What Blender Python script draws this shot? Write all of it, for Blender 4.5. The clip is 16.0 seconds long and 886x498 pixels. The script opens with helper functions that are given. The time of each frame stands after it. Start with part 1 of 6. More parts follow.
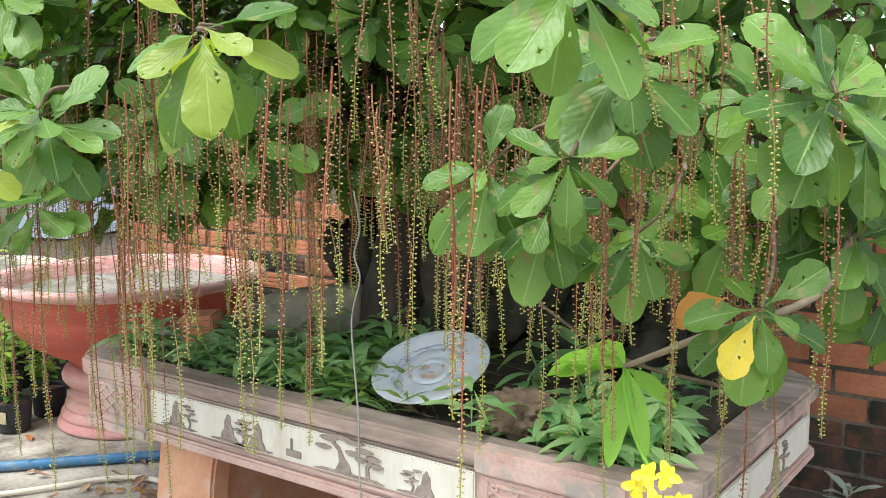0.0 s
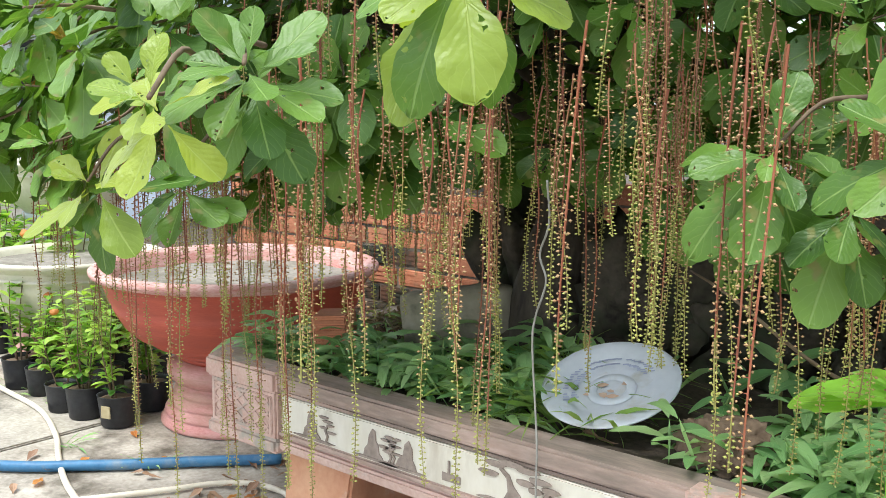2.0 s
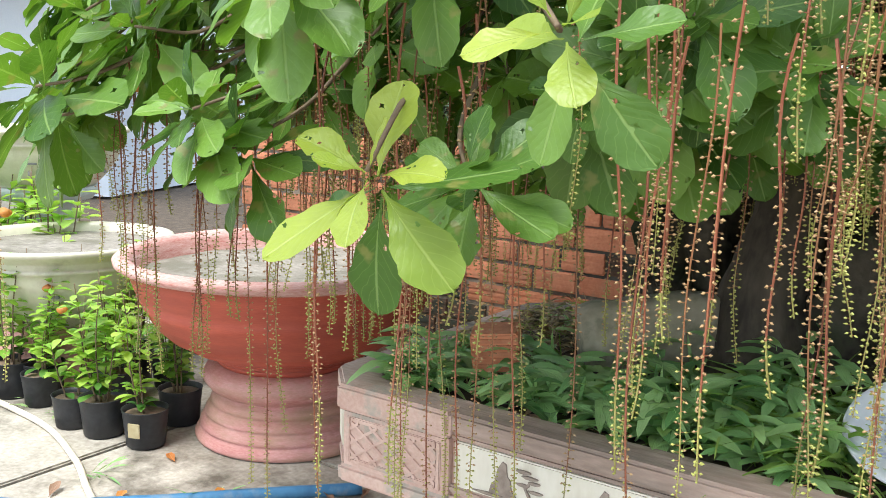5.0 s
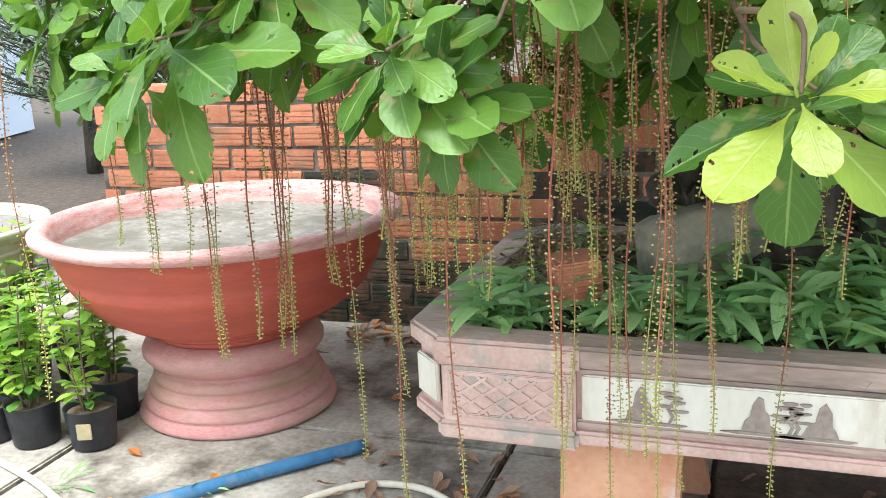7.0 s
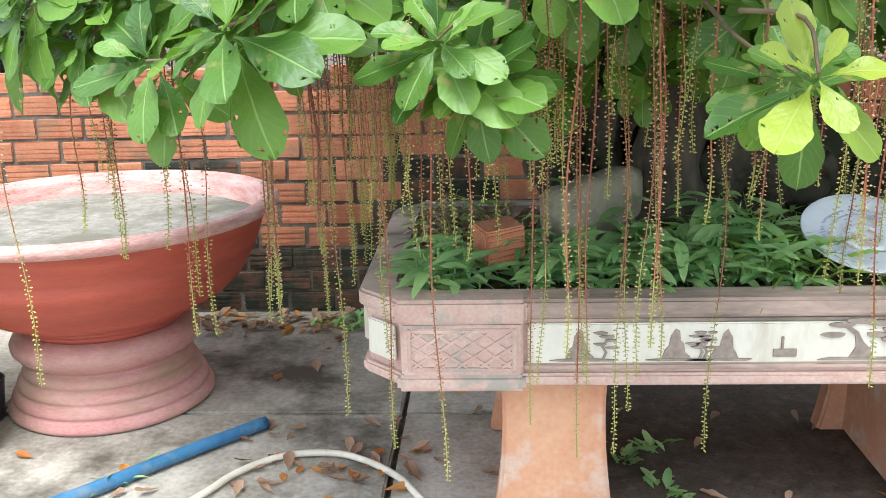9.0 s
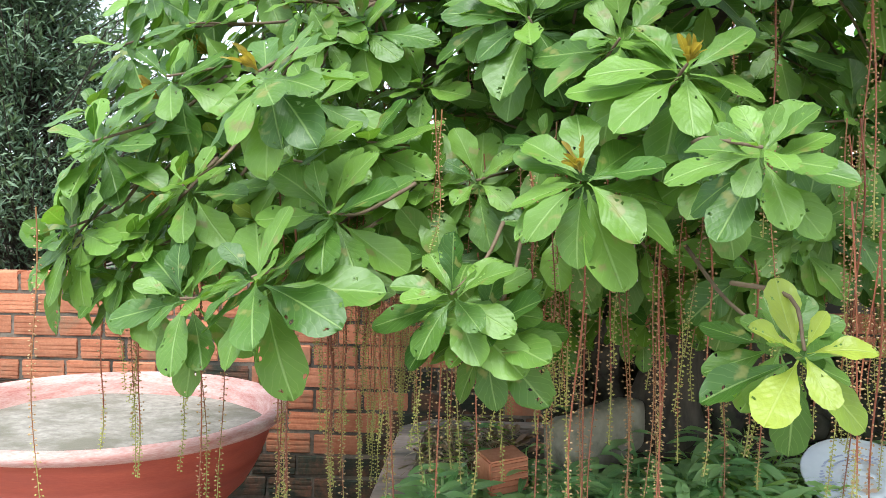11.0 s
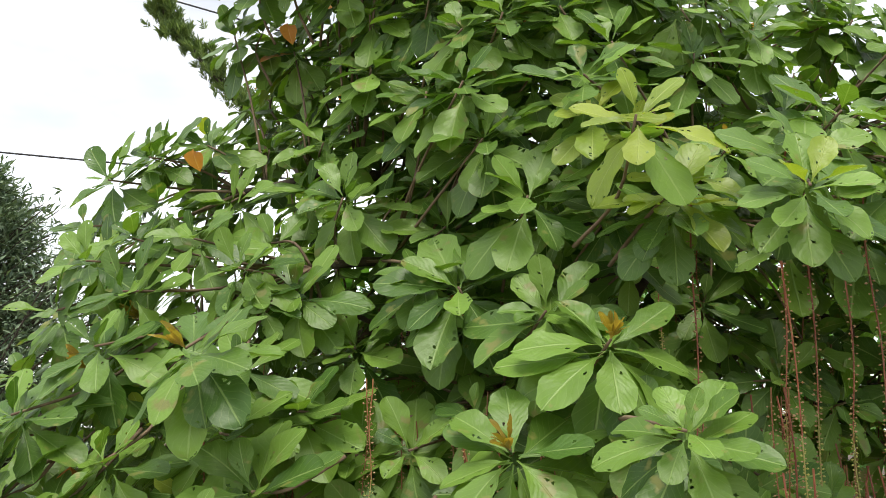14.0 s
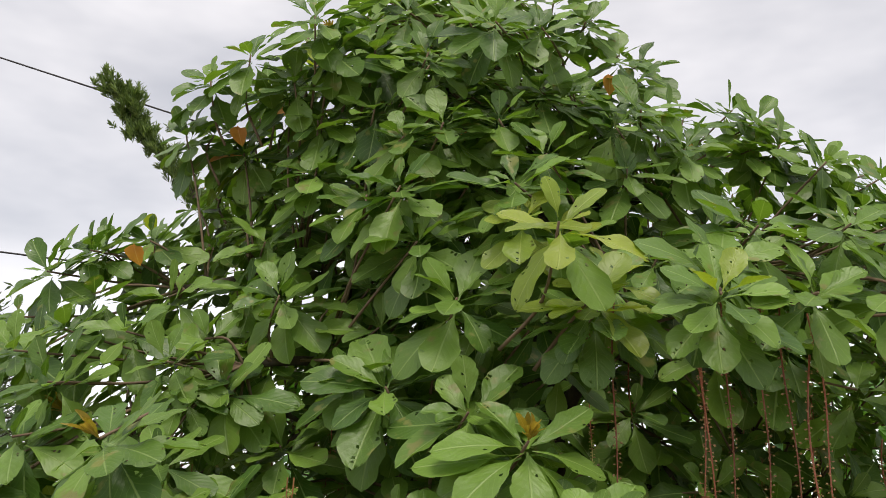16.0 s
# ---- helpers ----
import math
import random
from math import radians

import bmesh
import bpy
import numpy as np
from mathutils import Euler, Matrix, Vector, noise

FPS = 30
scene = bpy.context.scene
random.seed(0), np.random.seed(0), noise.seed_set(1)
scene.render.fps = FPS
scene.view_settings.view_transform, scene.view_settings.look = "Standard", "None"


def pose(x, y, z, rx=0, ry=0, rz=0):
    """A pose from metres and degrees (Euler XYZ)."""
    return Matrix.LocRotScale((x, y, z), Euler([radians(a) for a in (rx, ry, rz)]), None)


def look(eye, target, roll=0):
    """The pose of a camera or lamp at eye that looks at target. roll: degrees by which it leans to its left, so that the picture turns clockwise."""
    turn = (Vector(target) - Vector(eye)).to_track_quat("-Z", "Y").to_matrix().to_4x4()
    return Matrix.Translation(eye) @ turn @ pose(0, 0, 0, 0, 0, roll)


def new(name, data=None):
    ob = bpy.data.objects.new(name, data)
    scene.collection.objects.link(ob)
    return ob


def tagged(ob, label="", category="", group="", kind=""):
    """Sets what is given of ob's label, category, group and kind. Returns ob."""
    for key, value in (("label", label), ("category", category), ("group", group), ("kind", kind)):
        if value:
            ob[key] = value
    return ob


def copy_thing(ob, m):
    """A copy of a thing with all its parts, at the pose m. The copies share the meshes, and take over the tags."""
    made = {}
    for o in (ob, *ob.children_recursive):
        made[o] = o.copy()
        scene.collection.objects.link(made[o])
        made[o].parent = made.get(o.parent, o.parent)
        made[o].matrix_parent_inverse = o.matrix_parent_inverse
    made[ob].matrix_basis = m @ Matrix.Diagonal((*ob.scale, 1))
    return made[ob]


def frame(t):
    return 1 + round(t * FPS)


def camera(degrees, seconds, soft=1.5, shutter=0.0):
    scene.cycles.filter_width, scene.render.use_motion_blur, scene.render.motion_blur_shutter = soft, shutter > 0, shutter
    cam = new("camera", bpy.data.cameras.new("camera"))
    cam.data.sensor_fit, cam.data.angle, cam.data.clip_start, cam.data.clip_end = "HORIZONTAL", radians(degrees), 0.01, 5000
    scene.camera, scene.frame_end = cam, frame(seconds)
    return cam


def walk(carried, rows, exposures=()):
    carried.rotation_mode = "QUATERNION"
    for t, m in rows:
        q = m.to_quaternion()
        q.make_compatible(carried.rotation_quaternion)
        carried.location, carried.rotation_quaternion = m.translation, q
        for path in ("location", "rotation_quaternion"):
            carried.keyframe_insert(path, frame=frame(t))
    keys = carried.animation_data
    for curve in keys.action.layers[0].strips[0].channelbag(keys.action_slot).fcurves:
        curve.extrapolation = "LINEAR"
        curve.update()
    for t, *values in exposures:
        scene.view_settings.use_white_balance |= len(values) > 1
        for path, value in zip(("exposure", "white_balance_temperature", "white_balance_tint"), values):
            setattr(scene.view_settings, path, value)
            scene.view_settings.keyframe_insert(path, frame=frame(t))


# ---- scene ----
cam = camera(51.0, 16.0, 0.8)
PATH = [
    (0, (2.092, -1.539, 1.251), (0.933, 0.07, 0.99), -0.2),
    (0.5, (2.036, -1.49, 1.247), (0.852, 0.101, 0.988), -0.2),
    (1, (1.889, -1.482, 1.251), (0.699, 0.104, 0.987), -0.1),
    (1.5, (1.762, -1.459, 1.245), (0.54, 0.098, 0.958), 0.4),
    (2, (1.732, -1.458, 1.224), (0.46, 0.061, 0.947), 0.6),
    (2.5, (1.613, -1.411, 1.225), (0.324, 0.085, 0.907), 1.5),
    (3, (1.511, -1.375, 1.224), (0.2, 0.1, 0.897), 2.3),
    (3.5, (1.434, -1.381, 1.217), (0.103, 0.076, 0.89), 2.3),
    (4, (1.285, -1.4, 1.208), (-0.033, 0.067, 0.874), 2.1),
    (4.5, (1.144, -1.4, 1.197), (-0.117, 0.117, 0.869), 1.8),
    (5, (0.949, -1.406, 1.202), (-0.184, 0.207, 0.865), 1.6),
    (5.2, (0.891, -1.425, 1.198), (-0.227, 0.193, 0.835), 1.1),
    (7.3, (0.242, -1.655, 1.204), (-0.274, 0.212, 0.704), -1.8),
    (7.5, (0.192, -1.684, 1.194), (-0.226, 0.208, 0.697), -1.0),
    (8, (0.053, -1.778, 1.204), (-0.158, 0.14, 0.679), -1.7),
    (8.5, (-0.026, -1.856, 1.21), (-0.149, 0.07, 0.684), -1.7),
    (9, (-0.063, -1.895, 1.223), (-0.168, 0.033, 0.702), -1.5),
    (9.5, (-0.072, -1.919, 1.249), (-0.156, 0.038, 0.845), -1.0),
    (10, (-0.069, -1.935, 1.291), (-0.154, 0.045, 1.02), -0.4),
    (10.2, (-0.07, -1.943, 1.3), (-0.16, 0.041, 1.065), 0.2),
    (12.3, (-0.049, -1.973, 1.343), (-0.186, 0.021, 1.426), 1.3),
    (12.5, (-0.047, -1.971, 1.348), (-0.158, 0.023, 1.467), 1.2),
    (13, (-0.045, -1.965, 1.365), (-0.13, 0.026, 1.535), 0.9),
    (13.5, (-0.045, -1.955, 1.374), (-0.11, 0.032, 1.591), 0.6),
    (14, (-0.035, -1.963, 1.395), (-0.051, 0.002, 1.769), 0.3),
    (14.5, (-0.026, -1.973, 1.405), (-0.026, -0.036, 1.9), 0.2),
    (15, (-0.014, -1.984, 1.405), (0.008, -0.073, 1.995), 0.4),
    (15.5, (0.003, -1.987, 1.393), (0.043, -0.087, 2.014), 1.1),
    (16, (0.032, -1.983, 1.369), (0.086, -0.078, 1.978), 1.7),
]
EXPOSURES = [(0.0, 1.0, 6150, 5), (1.5, 0.97, 6150, 5), (3.5, 1.12, 6050, 5), (5.2, 1.16, 6150, 5), (7.3, 1.31, 5900, 4), (10.2, 1.29, 5900, 4), (12.5, 0.88, 6150, 6), (13.5, 0.69, 6450, 8), (14.5, 0.38, 7050, 11), (16.0, 0.05, 7050, 13)]
walk(cam, [(t, look(eye, target, roll)) for t, eye, target, roll in PATH], EXPOSURES)

# ---- world and sun: a bright overcast sky ----
def make_world():
    world = bpy.data.worlds.new("overcast_sky")
    scene.world = world
    world.use_nodes = True
    nt = world.node_tree
    nt.nodes.clear()
    out = nt.nodes.new("ShaderNodeOutputWorld")
    sky = nt.nodes.new("ShaderNodeTexSky")
    sky.sky_type = "NISHITA"
    sky.sun_disc = False
    sky.sun_elevation = radians(58)
    sky.sun_rotation = radians(200)
    bg_sky = nt.nodes.new("ShaderNodeBackground")
    bg_sky.inputs["Strength"].default_value = 0.05
    nt.links.new(sky.outputs[0], bg_sky.inputs["Color"])
    co = nt.nodes.new("ShaderNodeTexCoord")
    mp = nt.nodes.new("ShaderNodeMapping")
    mp.inputs["Scale"].default_value = (1.2, 1.2, 3.0)
    nz = nt.nodes.new("ShaderNodeTexNoise")
    nz.inputs["Scale"].default_value = 1.6
    nz.inputs["Detail"].default_value = 5.0
    nz.inputs["Roughness"].default_value = 0.55
    ramp = nt.nodes.new("ShaderNodeValToRGB")
    ramp.color_ramp.elements[0].position = 0.32
    ramp.color_ramp.elements[0].color = (0.42, 0.435, 0.47, 1)
    ramp.color_ramp.elements[1].position = 0.62
    ramp.color_ramp.elements[1].color = (0.86, 0.865, 0.89, 1)
    bg_cloud = nt.nodes.new("ShaderNodeBackground")
    bg_cloud.inputs["Strength"].default_value = 1.0
    add = nt.nodes.new("ShaderNodeAddShader")
    nt.links.new(co.outputs["Generated"], mp.inputs["Vector"])
    nt.links.new(mp.outputs[0], nz.inputs["Vector"])
    nt.links.new(nz.outputs["Fac"], ramp.inputs[0])
    nt.links.new(ramp.outputs[0], bg_cloud.inputs["Color"])
    nt.links.new(bg_sky.outputs[0], add.inputs[0])
    nt.links.new(bg_cloud.outputs[0], add.inputs[1])
    nt.links.new(add.outputs[0], out.inputs[0])


make_world()
sun_data = bpy.data.lights.new("sun", "SUN")
sun_data.energy = 2.5
sun_data.angle = radians(30)
sun_data.color = (1.0, 0.96, 0.9)
sun = new("sun", sun_data)
sun.matrix_world = look((-0.2, -2.6, 6.0), (0, 0, 0))


# ---- materials ----
def links(nt, a, b):
    nt.links.new(a, b)


def surface(name, c1, c2, scale=6.0, rough=0.7, bump=0.25, fine=60.0, spots=None, spot_scale=3.0, spot_at=0.58, vary=0.0, metal=0.0,
            spec=0.4, stretch=(1, 1, 1), spot_soft=0.08):
    """Two colours mixed by coarse and fine grain, with stains of a third colour, bump and a little change from thing to thing."""
    m = bpy.data.materials.new(name)
    m.use_nodes = True
    nt = m.node_tree
    b = nt.nodes["Principled BSDF"]
    b.inputs["Metallic"].default_value = metal
    b.inputs["Specular IOR Level"].default_value = spec
    co = nt.nodes.new("ShaderNodeTexCoord")
    mp = nt.nodes.new("ShaderNodeMapping")
    mp.inputs["Scale"].default_value = stretch
    info = nt.nodes.new("ShaderNodeObjectInfo")
    shift = nt.nodes.new("ShaderNodeVectorMath")
    shift.operation = "MULTIPLY_ADD"
    shift.inputs[1].default_value = (7.3, 3.1, 5.7)
    comb = nt.nodes.new("ShaderNodeCombineXYZ")
    for i in range(3):
        links(nt, info.outputs["Random"], comb.inputs[i])
    links(nt, co.outputs["Object"], mp.inputs["Vector"])
    links(nt, comb.outputs[0], shift.inputs[0])
    links(nt, mp.outputs[0], shift.inputs[2])
    big = nt.nodes.new("ShaderNodeTexNoise")
    big.inputs["Scale"].default_value = scale
    big.inputs["Detail"].default_value = 6.0
    big.inputs["Roughness"].default_value = 0.62
    small = nt.nodes.new("ShaderNodeTexNoise")
    small.inputs["Scale"].default_value = fine
    small.inputs["Detail"].default_value = 4.0
    for n in (big, small):
        links(nt, shift.outputs[0], n.inputs["Vector"])
    r1 = nt.nodes.new("ShaderNodeValToRGB")
    r1.color_ramp.elements[0].position, r1.color_ramp.elements[0].color = 0.33, (*c1, 1)
    r1.color_ramp.elements[1].position, r1.color_ramp.elements[1].color = 0.68, (*c2, 1)
    avg = nt.nodes.new("ShaderNodeMath")
    avg.operation = "MULTIPLY_ADD"
    avg.inputs[1].default_value = 0.35
    half = nt.nodes.new("ShaderNodeMath")
    half.operation = "MULTIPLY"
    half.inputs[1].default_value = 0.65
    links(nt, big.outputs["Fac"], half.inputs[0])
    links(nt, small.outputs["Fac"], avg.inputs[0])
    links(nt, half.outputs[0], avg.inputs[2])
    links(nt, avg.outputs[0], r1.inputs[0])
    col = r1.outputs[0]
    if spots:
        sp = nt.nodes.new("ShaderNodeTexNoise")
        sp.inputs["Scale"].default_value = spot_scale
        sp.inputs["Detail"].default_value = 8.0
        sp.inputs["Roughness"].default_value = 0.65
        links(nt, shift.outputs[0], sp.inputs["Vector"])
        rs = nt.nodes.new("ShaderNodeValToRGB")
        rs.color_ramp.elements[0].position, rs.color_ramp.elements[0].color = spot_at - spot_soft, (0, 0, 0, 1)
        rs.color_ramp.elements[1].position, rs.color_ramp.elements[1].color = spot_at + spot_soft, (1, 1, 1, 1)
        mx = nt.nodes.new("ShaderNodeMixRGB")
        mx.inputs[2].default_value = (*spots, 1)
        links(nt, sp.outputs["Fac"], rs.inputs[0])
        links(nt, rs.outputs[0], mx.inputs[0])
        links(nt, col, mx.inputs[1])
        col = mx.outputs[0]
    if vary:
        hsv = nt.nodes.new("ShaderNodeHueSaturation")
        mr = nt.nodes.new("ShaderNodeMapRange")
        mr.inputs["To Min"].default_value, mr.inputs["To Max"].default_value = 1 - vary, 1 + vary
        links(nt, info.outputs["Random"], mr.inputs["Value"])
        links(nt, mr.outputs[0], hsv.inputs["Value"])
        links(nt, col, hsv.inputs["Color"])
        col = hsv.outputs[0]
    links(nt, col, b.inputs["Base Color"])
    rr = nt.nodes.new("ShaderNodeMapRange")
    rr.inputs["To Min"].default_value, rr.inputs["To Max"].default_value = max(rough - 0.12, 0.03), min(rough + 0.12, 1)
    links(nt, big.outputs["Fac"], rr.inputs["Value"])
    links(nt, rr.outputs[0], b.inputs["Roughness"])
    if bump:
        bp = nt.nodes.new("ShaderNodeBump")
        bp.inputs["Strength"].default_value = bump
        bp.inputs["Distance"].default_value = 0.006
        links(nt, avg.outputs[0], bp.inputs["Height"])
        links(nt, bp.outputs[0], b.inputs["Normal"])
    return m


def leaf_material(name, low, high, vein, rough=0.38, glow=0.32, veins=True, blotch=None):
    """A leaf: colour by leaf, pale midrib and side veins along its own length, light that shines through."""
    m = bpy.data.materials.new(name)
    m.use_nodes = True
    nt = m.node_tree
    b = nt.nodes["Principled BSDF"]
    out = nt.nodes["Material Output"]
    geo = nt.nodes.new("ShaderNodeNewGeometry")
    info = nt.nodes.new("ShaderNodeObjectInfo")
    s = nt.nodes.new("ShaderNodeMath")
    s.operation = "ADD"
    fr = nt.nodes.new("ShaderNodeMath")
    fr.operation = "FRACT"
    links(nt, geo.outputs["Random Per Island"], s.inputs[0])
    links(nt, info.outputs["Random"], s.inputs[1])
    links(nt, s.outputs[0], fr.inputs[0])
    mixc = nt.nodes.new("ShaderNodeMixRGB")
    mixc.inputs[1].default_value, mixc.inputs[2].default_value = (*low, 1), (*high, 1)
    links(nt, fr.outputs[0], mixc.inputs[0])
    uv = nt.nodes.new("ShaderNodeTexCoord")
    sep = nt.nodes.new("ShaderNodeSeparateXYZ")
    links(nt, uv.outputs["UV"], sep.inputs[0])
    nz = nt.nodes.new("ShaderNodeTexNoise")
    nz.inputs["Scale"].default_value = 9.0
    nz.inputs["Detail"].default_value = 5.0
    links(nt, uv.outputs["Object"], nz.inputs["Vector"])
    mot = nt.nodes.new("ShaderNodeMixRGB")
    mot.blend_type = "OVERLAY"
    mot.inputs[0].default_value = 0.35
    links(nt, mixc.outputs[0], mot.inputs[1])
    links(nt, nz.outputs["Fac"], mot.inputs[2])
    col = mot.outputs[0]
    height = nz.outputs["Fac"]
    if veins:
        off = nt.nodes.new("ShaderNodeMath")
        off.operation = "SUBTRACT"
        off.inputs[1].default_value = 0.5
        ab = nt.nodes.new("ShaderNodeMath")
        ab.operation = "ABSOLUTE"
        links(nt, sep.outputs["Y"], off.inputs[0])
        links(nt, off.outputs[0], ab.inputs[0])
        rib = nt.nodes.new("ShaderNodeMapRange")
        rib.inputs["From Min"].default_value, rib.inputs["From Max"].default_value = 0.012, 0.035
        rib.inputs["To Min"].default_value, rib.inputs["To Max"].default_value = 1.0, 0.0
        links(nt, ab.outputs[0], rib.inputs["Value"])
        k = nt.nodes.new("ShaderNodeMath")
        k.operation = "MULTIPLY_ADD"
        k.inputs[1].default_value = -0.62
        links(nt, ab.outputs[0], k.inputs[0])
        links(nt, sep.outputs["X"], k.inputs[2])
        w = nt.nodes.new("ShaderNodeMath")
        w.operation = "MULTIPLY"
        w.inputs[1].default_value = 54.0
        links(nt, k.outputs[0], w.inputs[0])
        sn = nt.nodes.new("ShaderNodeMath")
        sn.operation = "SINE"
        links(nt, w.outputs[0], sn.inputs[0])
        thin = nt.nodes.new("ShaderNodeMapRange")
        thin.inputs["From Min"].default_value, thin.inputs["From Max"].default_value = 0.90, 1.0
        thin.inputs["To Max"].default_value = 0.26
        links(nt, sn.outputs[0], thin.inputs["Value"])
        mxv = nt.nodes.new("ShaderNodeMath")
        mxv.operation = "MAXIMUM"
        links(nt, rib.outputs[0], mxv.inputs[0])
        links(nt, thin.outputs[0], mxv.inputs[1])
        cv = nt.nodes.new("ShaderNodeMixRGB")
        cv.inputs[2].default_value = (*vein, 1)
        sc = nt.nodes.new("ShaderNodeMath")
        sc.operation = "MULTIPLY"
        sc.inputs[1].default_value = 0.5
        links(nt, mxv.outputs[0], sc.inputs[0])
        links(nt, sc.outputs[0], cv.inputs[0])
        links(nt, col, cv.inputs[1])
        col = cv.outputs[0]
        wav = nt.nodes.new("ShaderNodeMath")
        wav.operation = "MULTIPLY_ADD"
        wav.inputs[1].default_value = -0.10
        links(nt, sn.outputs[0], wav.inputs[0])
        links(nt, nz.outputs["Fac"], wav.inputs[2])
        low_rib = nt.nodes.new("ShaderNodeMath")
        low_rib.operation = "SUBTRACT"
        links(nt, wav.outputs[0], low_rib.inputs[0])
        links(nt, rib.outputs[0], low_rib.inputs[1])
        height = low_rib.outputs[0]
    if blotch:
        bn = nt.nodes.new("ShaderNodeTexNoise")
        bn.inputs["Scale"].default_value = 22.0
        bn.inputs["Detail"].default_value = 3.0
        links(nt, uv.outputs["Object"], bn.inputs["Vector"])
        rs = nt.nodes.new("ShaderNodeValToRGB")
        rs.color_ramp.elements[0].position = 0.63
        rs.color_ramp.elements[1].position = 0.70
        links(nt, bn.outputs["Fac"], rs.inputs[0])
        mb = nt.nodes.new("ShaderNodeMixRGB")
        mb.inputs[2].default_value = (*blotch, 1)
        links(nt, rs.outputs[0], mb.inputs[0])
        links(nt, col, mb.inputs[1])
        col = mb.outputs[0]
    links(nt, col, b.inputs["Base Color"])
    b.inputs["Roughness"].default_value = rough
    b.inputs["Specular IOR Level"].default_value = 0.42
    bp = nt.nodes.new("ShaderNodeBump")
    bp.inputs["Strength"].default_value = 0.45
    bp.inputs["Distance"].default_value = 0.002
    fine = nt.nodes.new("ShaderNodeTexNoise")
    fine.inputs["Scale"].default_value = 55.0
    fine.inputs["Detail"].default_value = 3.0
    links(nt, uv.outputs["Object"], fine.inputs["Vector"])
    both = nt.nodes.new("ShaderNodeMath")
    both.operation = "MULTIPLY_ADD"
    both.inputs[1].default_value = 2.2
    links(nt, fine.outputs["Fac"], both.inputs[0])
    links(nt, height, both.inputs[2])
    links(nt, both.outputs[0], bp.inputs["Height"])
    links(nt, bp.outputs[0], b.inputs["Normal"])
    tr = nt.nodes.new("ShaderNodeBsdfTranslucent")
    bright = nt.nodes.new("ShaderNodeMixRGB")
    bright.blend_type = "MULTIPLY"
    bright.inputs[0].default_value = 1.0
    bright.inputs[2].default_value = (1.5, 1.6, 0.6, 1)
    links(nt, col, bright.inputs[1])
    links(nt, bright.outputs[0], tr.inputs["Color"])
    ms = nt.nodes.new("ShaderNodeMixShader")
    ms.inputs[0].default_value = glow
    links(nt, b.outputs[0], ms.inputs[1])
    links(nt, tr.outputs[0], ms.inputs[2])
    links(nt, ms.outputs[0], out.inputs["Surface"])
    return m


M = {}
M["leaf"] = leaf_material("glossy_green_leaf", (0.048, 0.115, 0.016), (0.168, 0.290, 0.043), (0.32, 0.44, 0.15), rough=0.42, glow=0.26, blotch=(0.20, 0.22, 0.06))
M["leaf_young"] = leaf_material("young_yellow_leaf", (0.185, 0.275, 0.032), (0.315, 0.375, 0.052), (0.42, 0.5, 0.15), glow=0.33)
M["leaf_bronze"] = leaf_material("bronze_new_leaf", (0.26, 0.20, 0.035), (0.36, 0.24, 0.05), (0.5, 0.35, 0.1), glow=0.35)
M["leaf_yellow"] = leaf_material("fading_yellow_leaf", (0.55, 0.42, 0.03), (0.68, 0.52, 0.05), (0.6, 0.55, 0.2), rough=0.45, glow=0.3)
M["leaf_dead"] = leaf_material("orange_dying_leaf", (0.46, 0.16, 0.05), (0.58, 0.27, 0.07), (0.66, 0.42, 0.2), rough=0.5)
M["leaf_dry"] = leaf_material("dry_brown_leaf", (0.20, 0.11, 0.07), (0.40, 0.25, 0.16), (0.45, 0.32, 0.22), rough=0.7, glow=0.1)
M["weed"] = leaf_material("weed_leaf", (0.15, 0.32, 0.11), (0.40, 0.56, 0.24), (0.30, 0.48, 0.18), rough=0.42, glow=0.25)
M["grass"] = leaf_material("grass_blade", (0.16, 0.28, 0.05), (0.30, 0.42, 0.12), (0.3, 0.4, 0.15), rough=0.5, veins=False)
M["straw"] = leaf_material("dry_straw", (0.26, 0.20, 0.13), (0.50, 0.41, 0.29), (0.5, 0.4, 0.3), rough=0.7, glow=0.15, veins=False)
M["shrub"] = leaf_material("shrub_leaf", (0.17, 0.34, 0.045), (0.38, 0.52, 0.09), (0.4, 0.5, 0.2), rough=0.4, veins=False)
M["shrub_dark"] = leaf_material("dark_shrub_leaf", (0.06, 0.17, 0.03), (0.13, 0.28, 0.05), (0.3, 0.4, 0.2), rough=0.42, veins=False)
M["needle"] = leaf_material("conifer_needle", (0.075, 0.125, 0.075), (0.20, 0.27, 0.16), (0.1, 0.2, 0.1), rough=0.6, glow=0.12, veins=False)
M["needle_light"] = leaf_material("conifer_needle_light", (0.07, 0.125, 0.03), (0.19, 0.27, 0.07), (0.1, 0.2, 0.1), rough=0.6, glow=0.15, veins=False)
M["pale_leaf"] = leaf_material("pale_grey_leaf", (0.30, 0.34, 0.27), (0.42, 0.46, 0.38), (0.5, 0.55, 0.45), rough=0.55, glow=0.15)
M["orchid"] = leaf_material("broad_strap_leaf", (0.24, 0.46, 0.05), (0.30, 0.54, 0.07), (0.35, 0.5, 0.15), rough=0.35)
M["petal"] = surface("yellow_petal", (0.8, 0.62, 0.02), (0.85, 0.72, 0.05), 20, 0.5, 0.1)
M["stem_red"] = surface("red_flower_stalk", (0.20, 0.055, 0.03), (0.30, 0.11, 0.055), 12, 0.5, 0.1, vary=0.25)
M["stem_olive"] = surface("olive_flower_stalk", (0.20, 0.075, 0.035), (0.27, 0.13, 0.05), 9, 0.5, 0.1, vary=0.25)
M["stem_green"] = surface("green_flower_stalk", (0.24, 0.22, 0.06), (0.32, 0.30, 0.09), 9, 0.5, 0.1, vary=0.2)
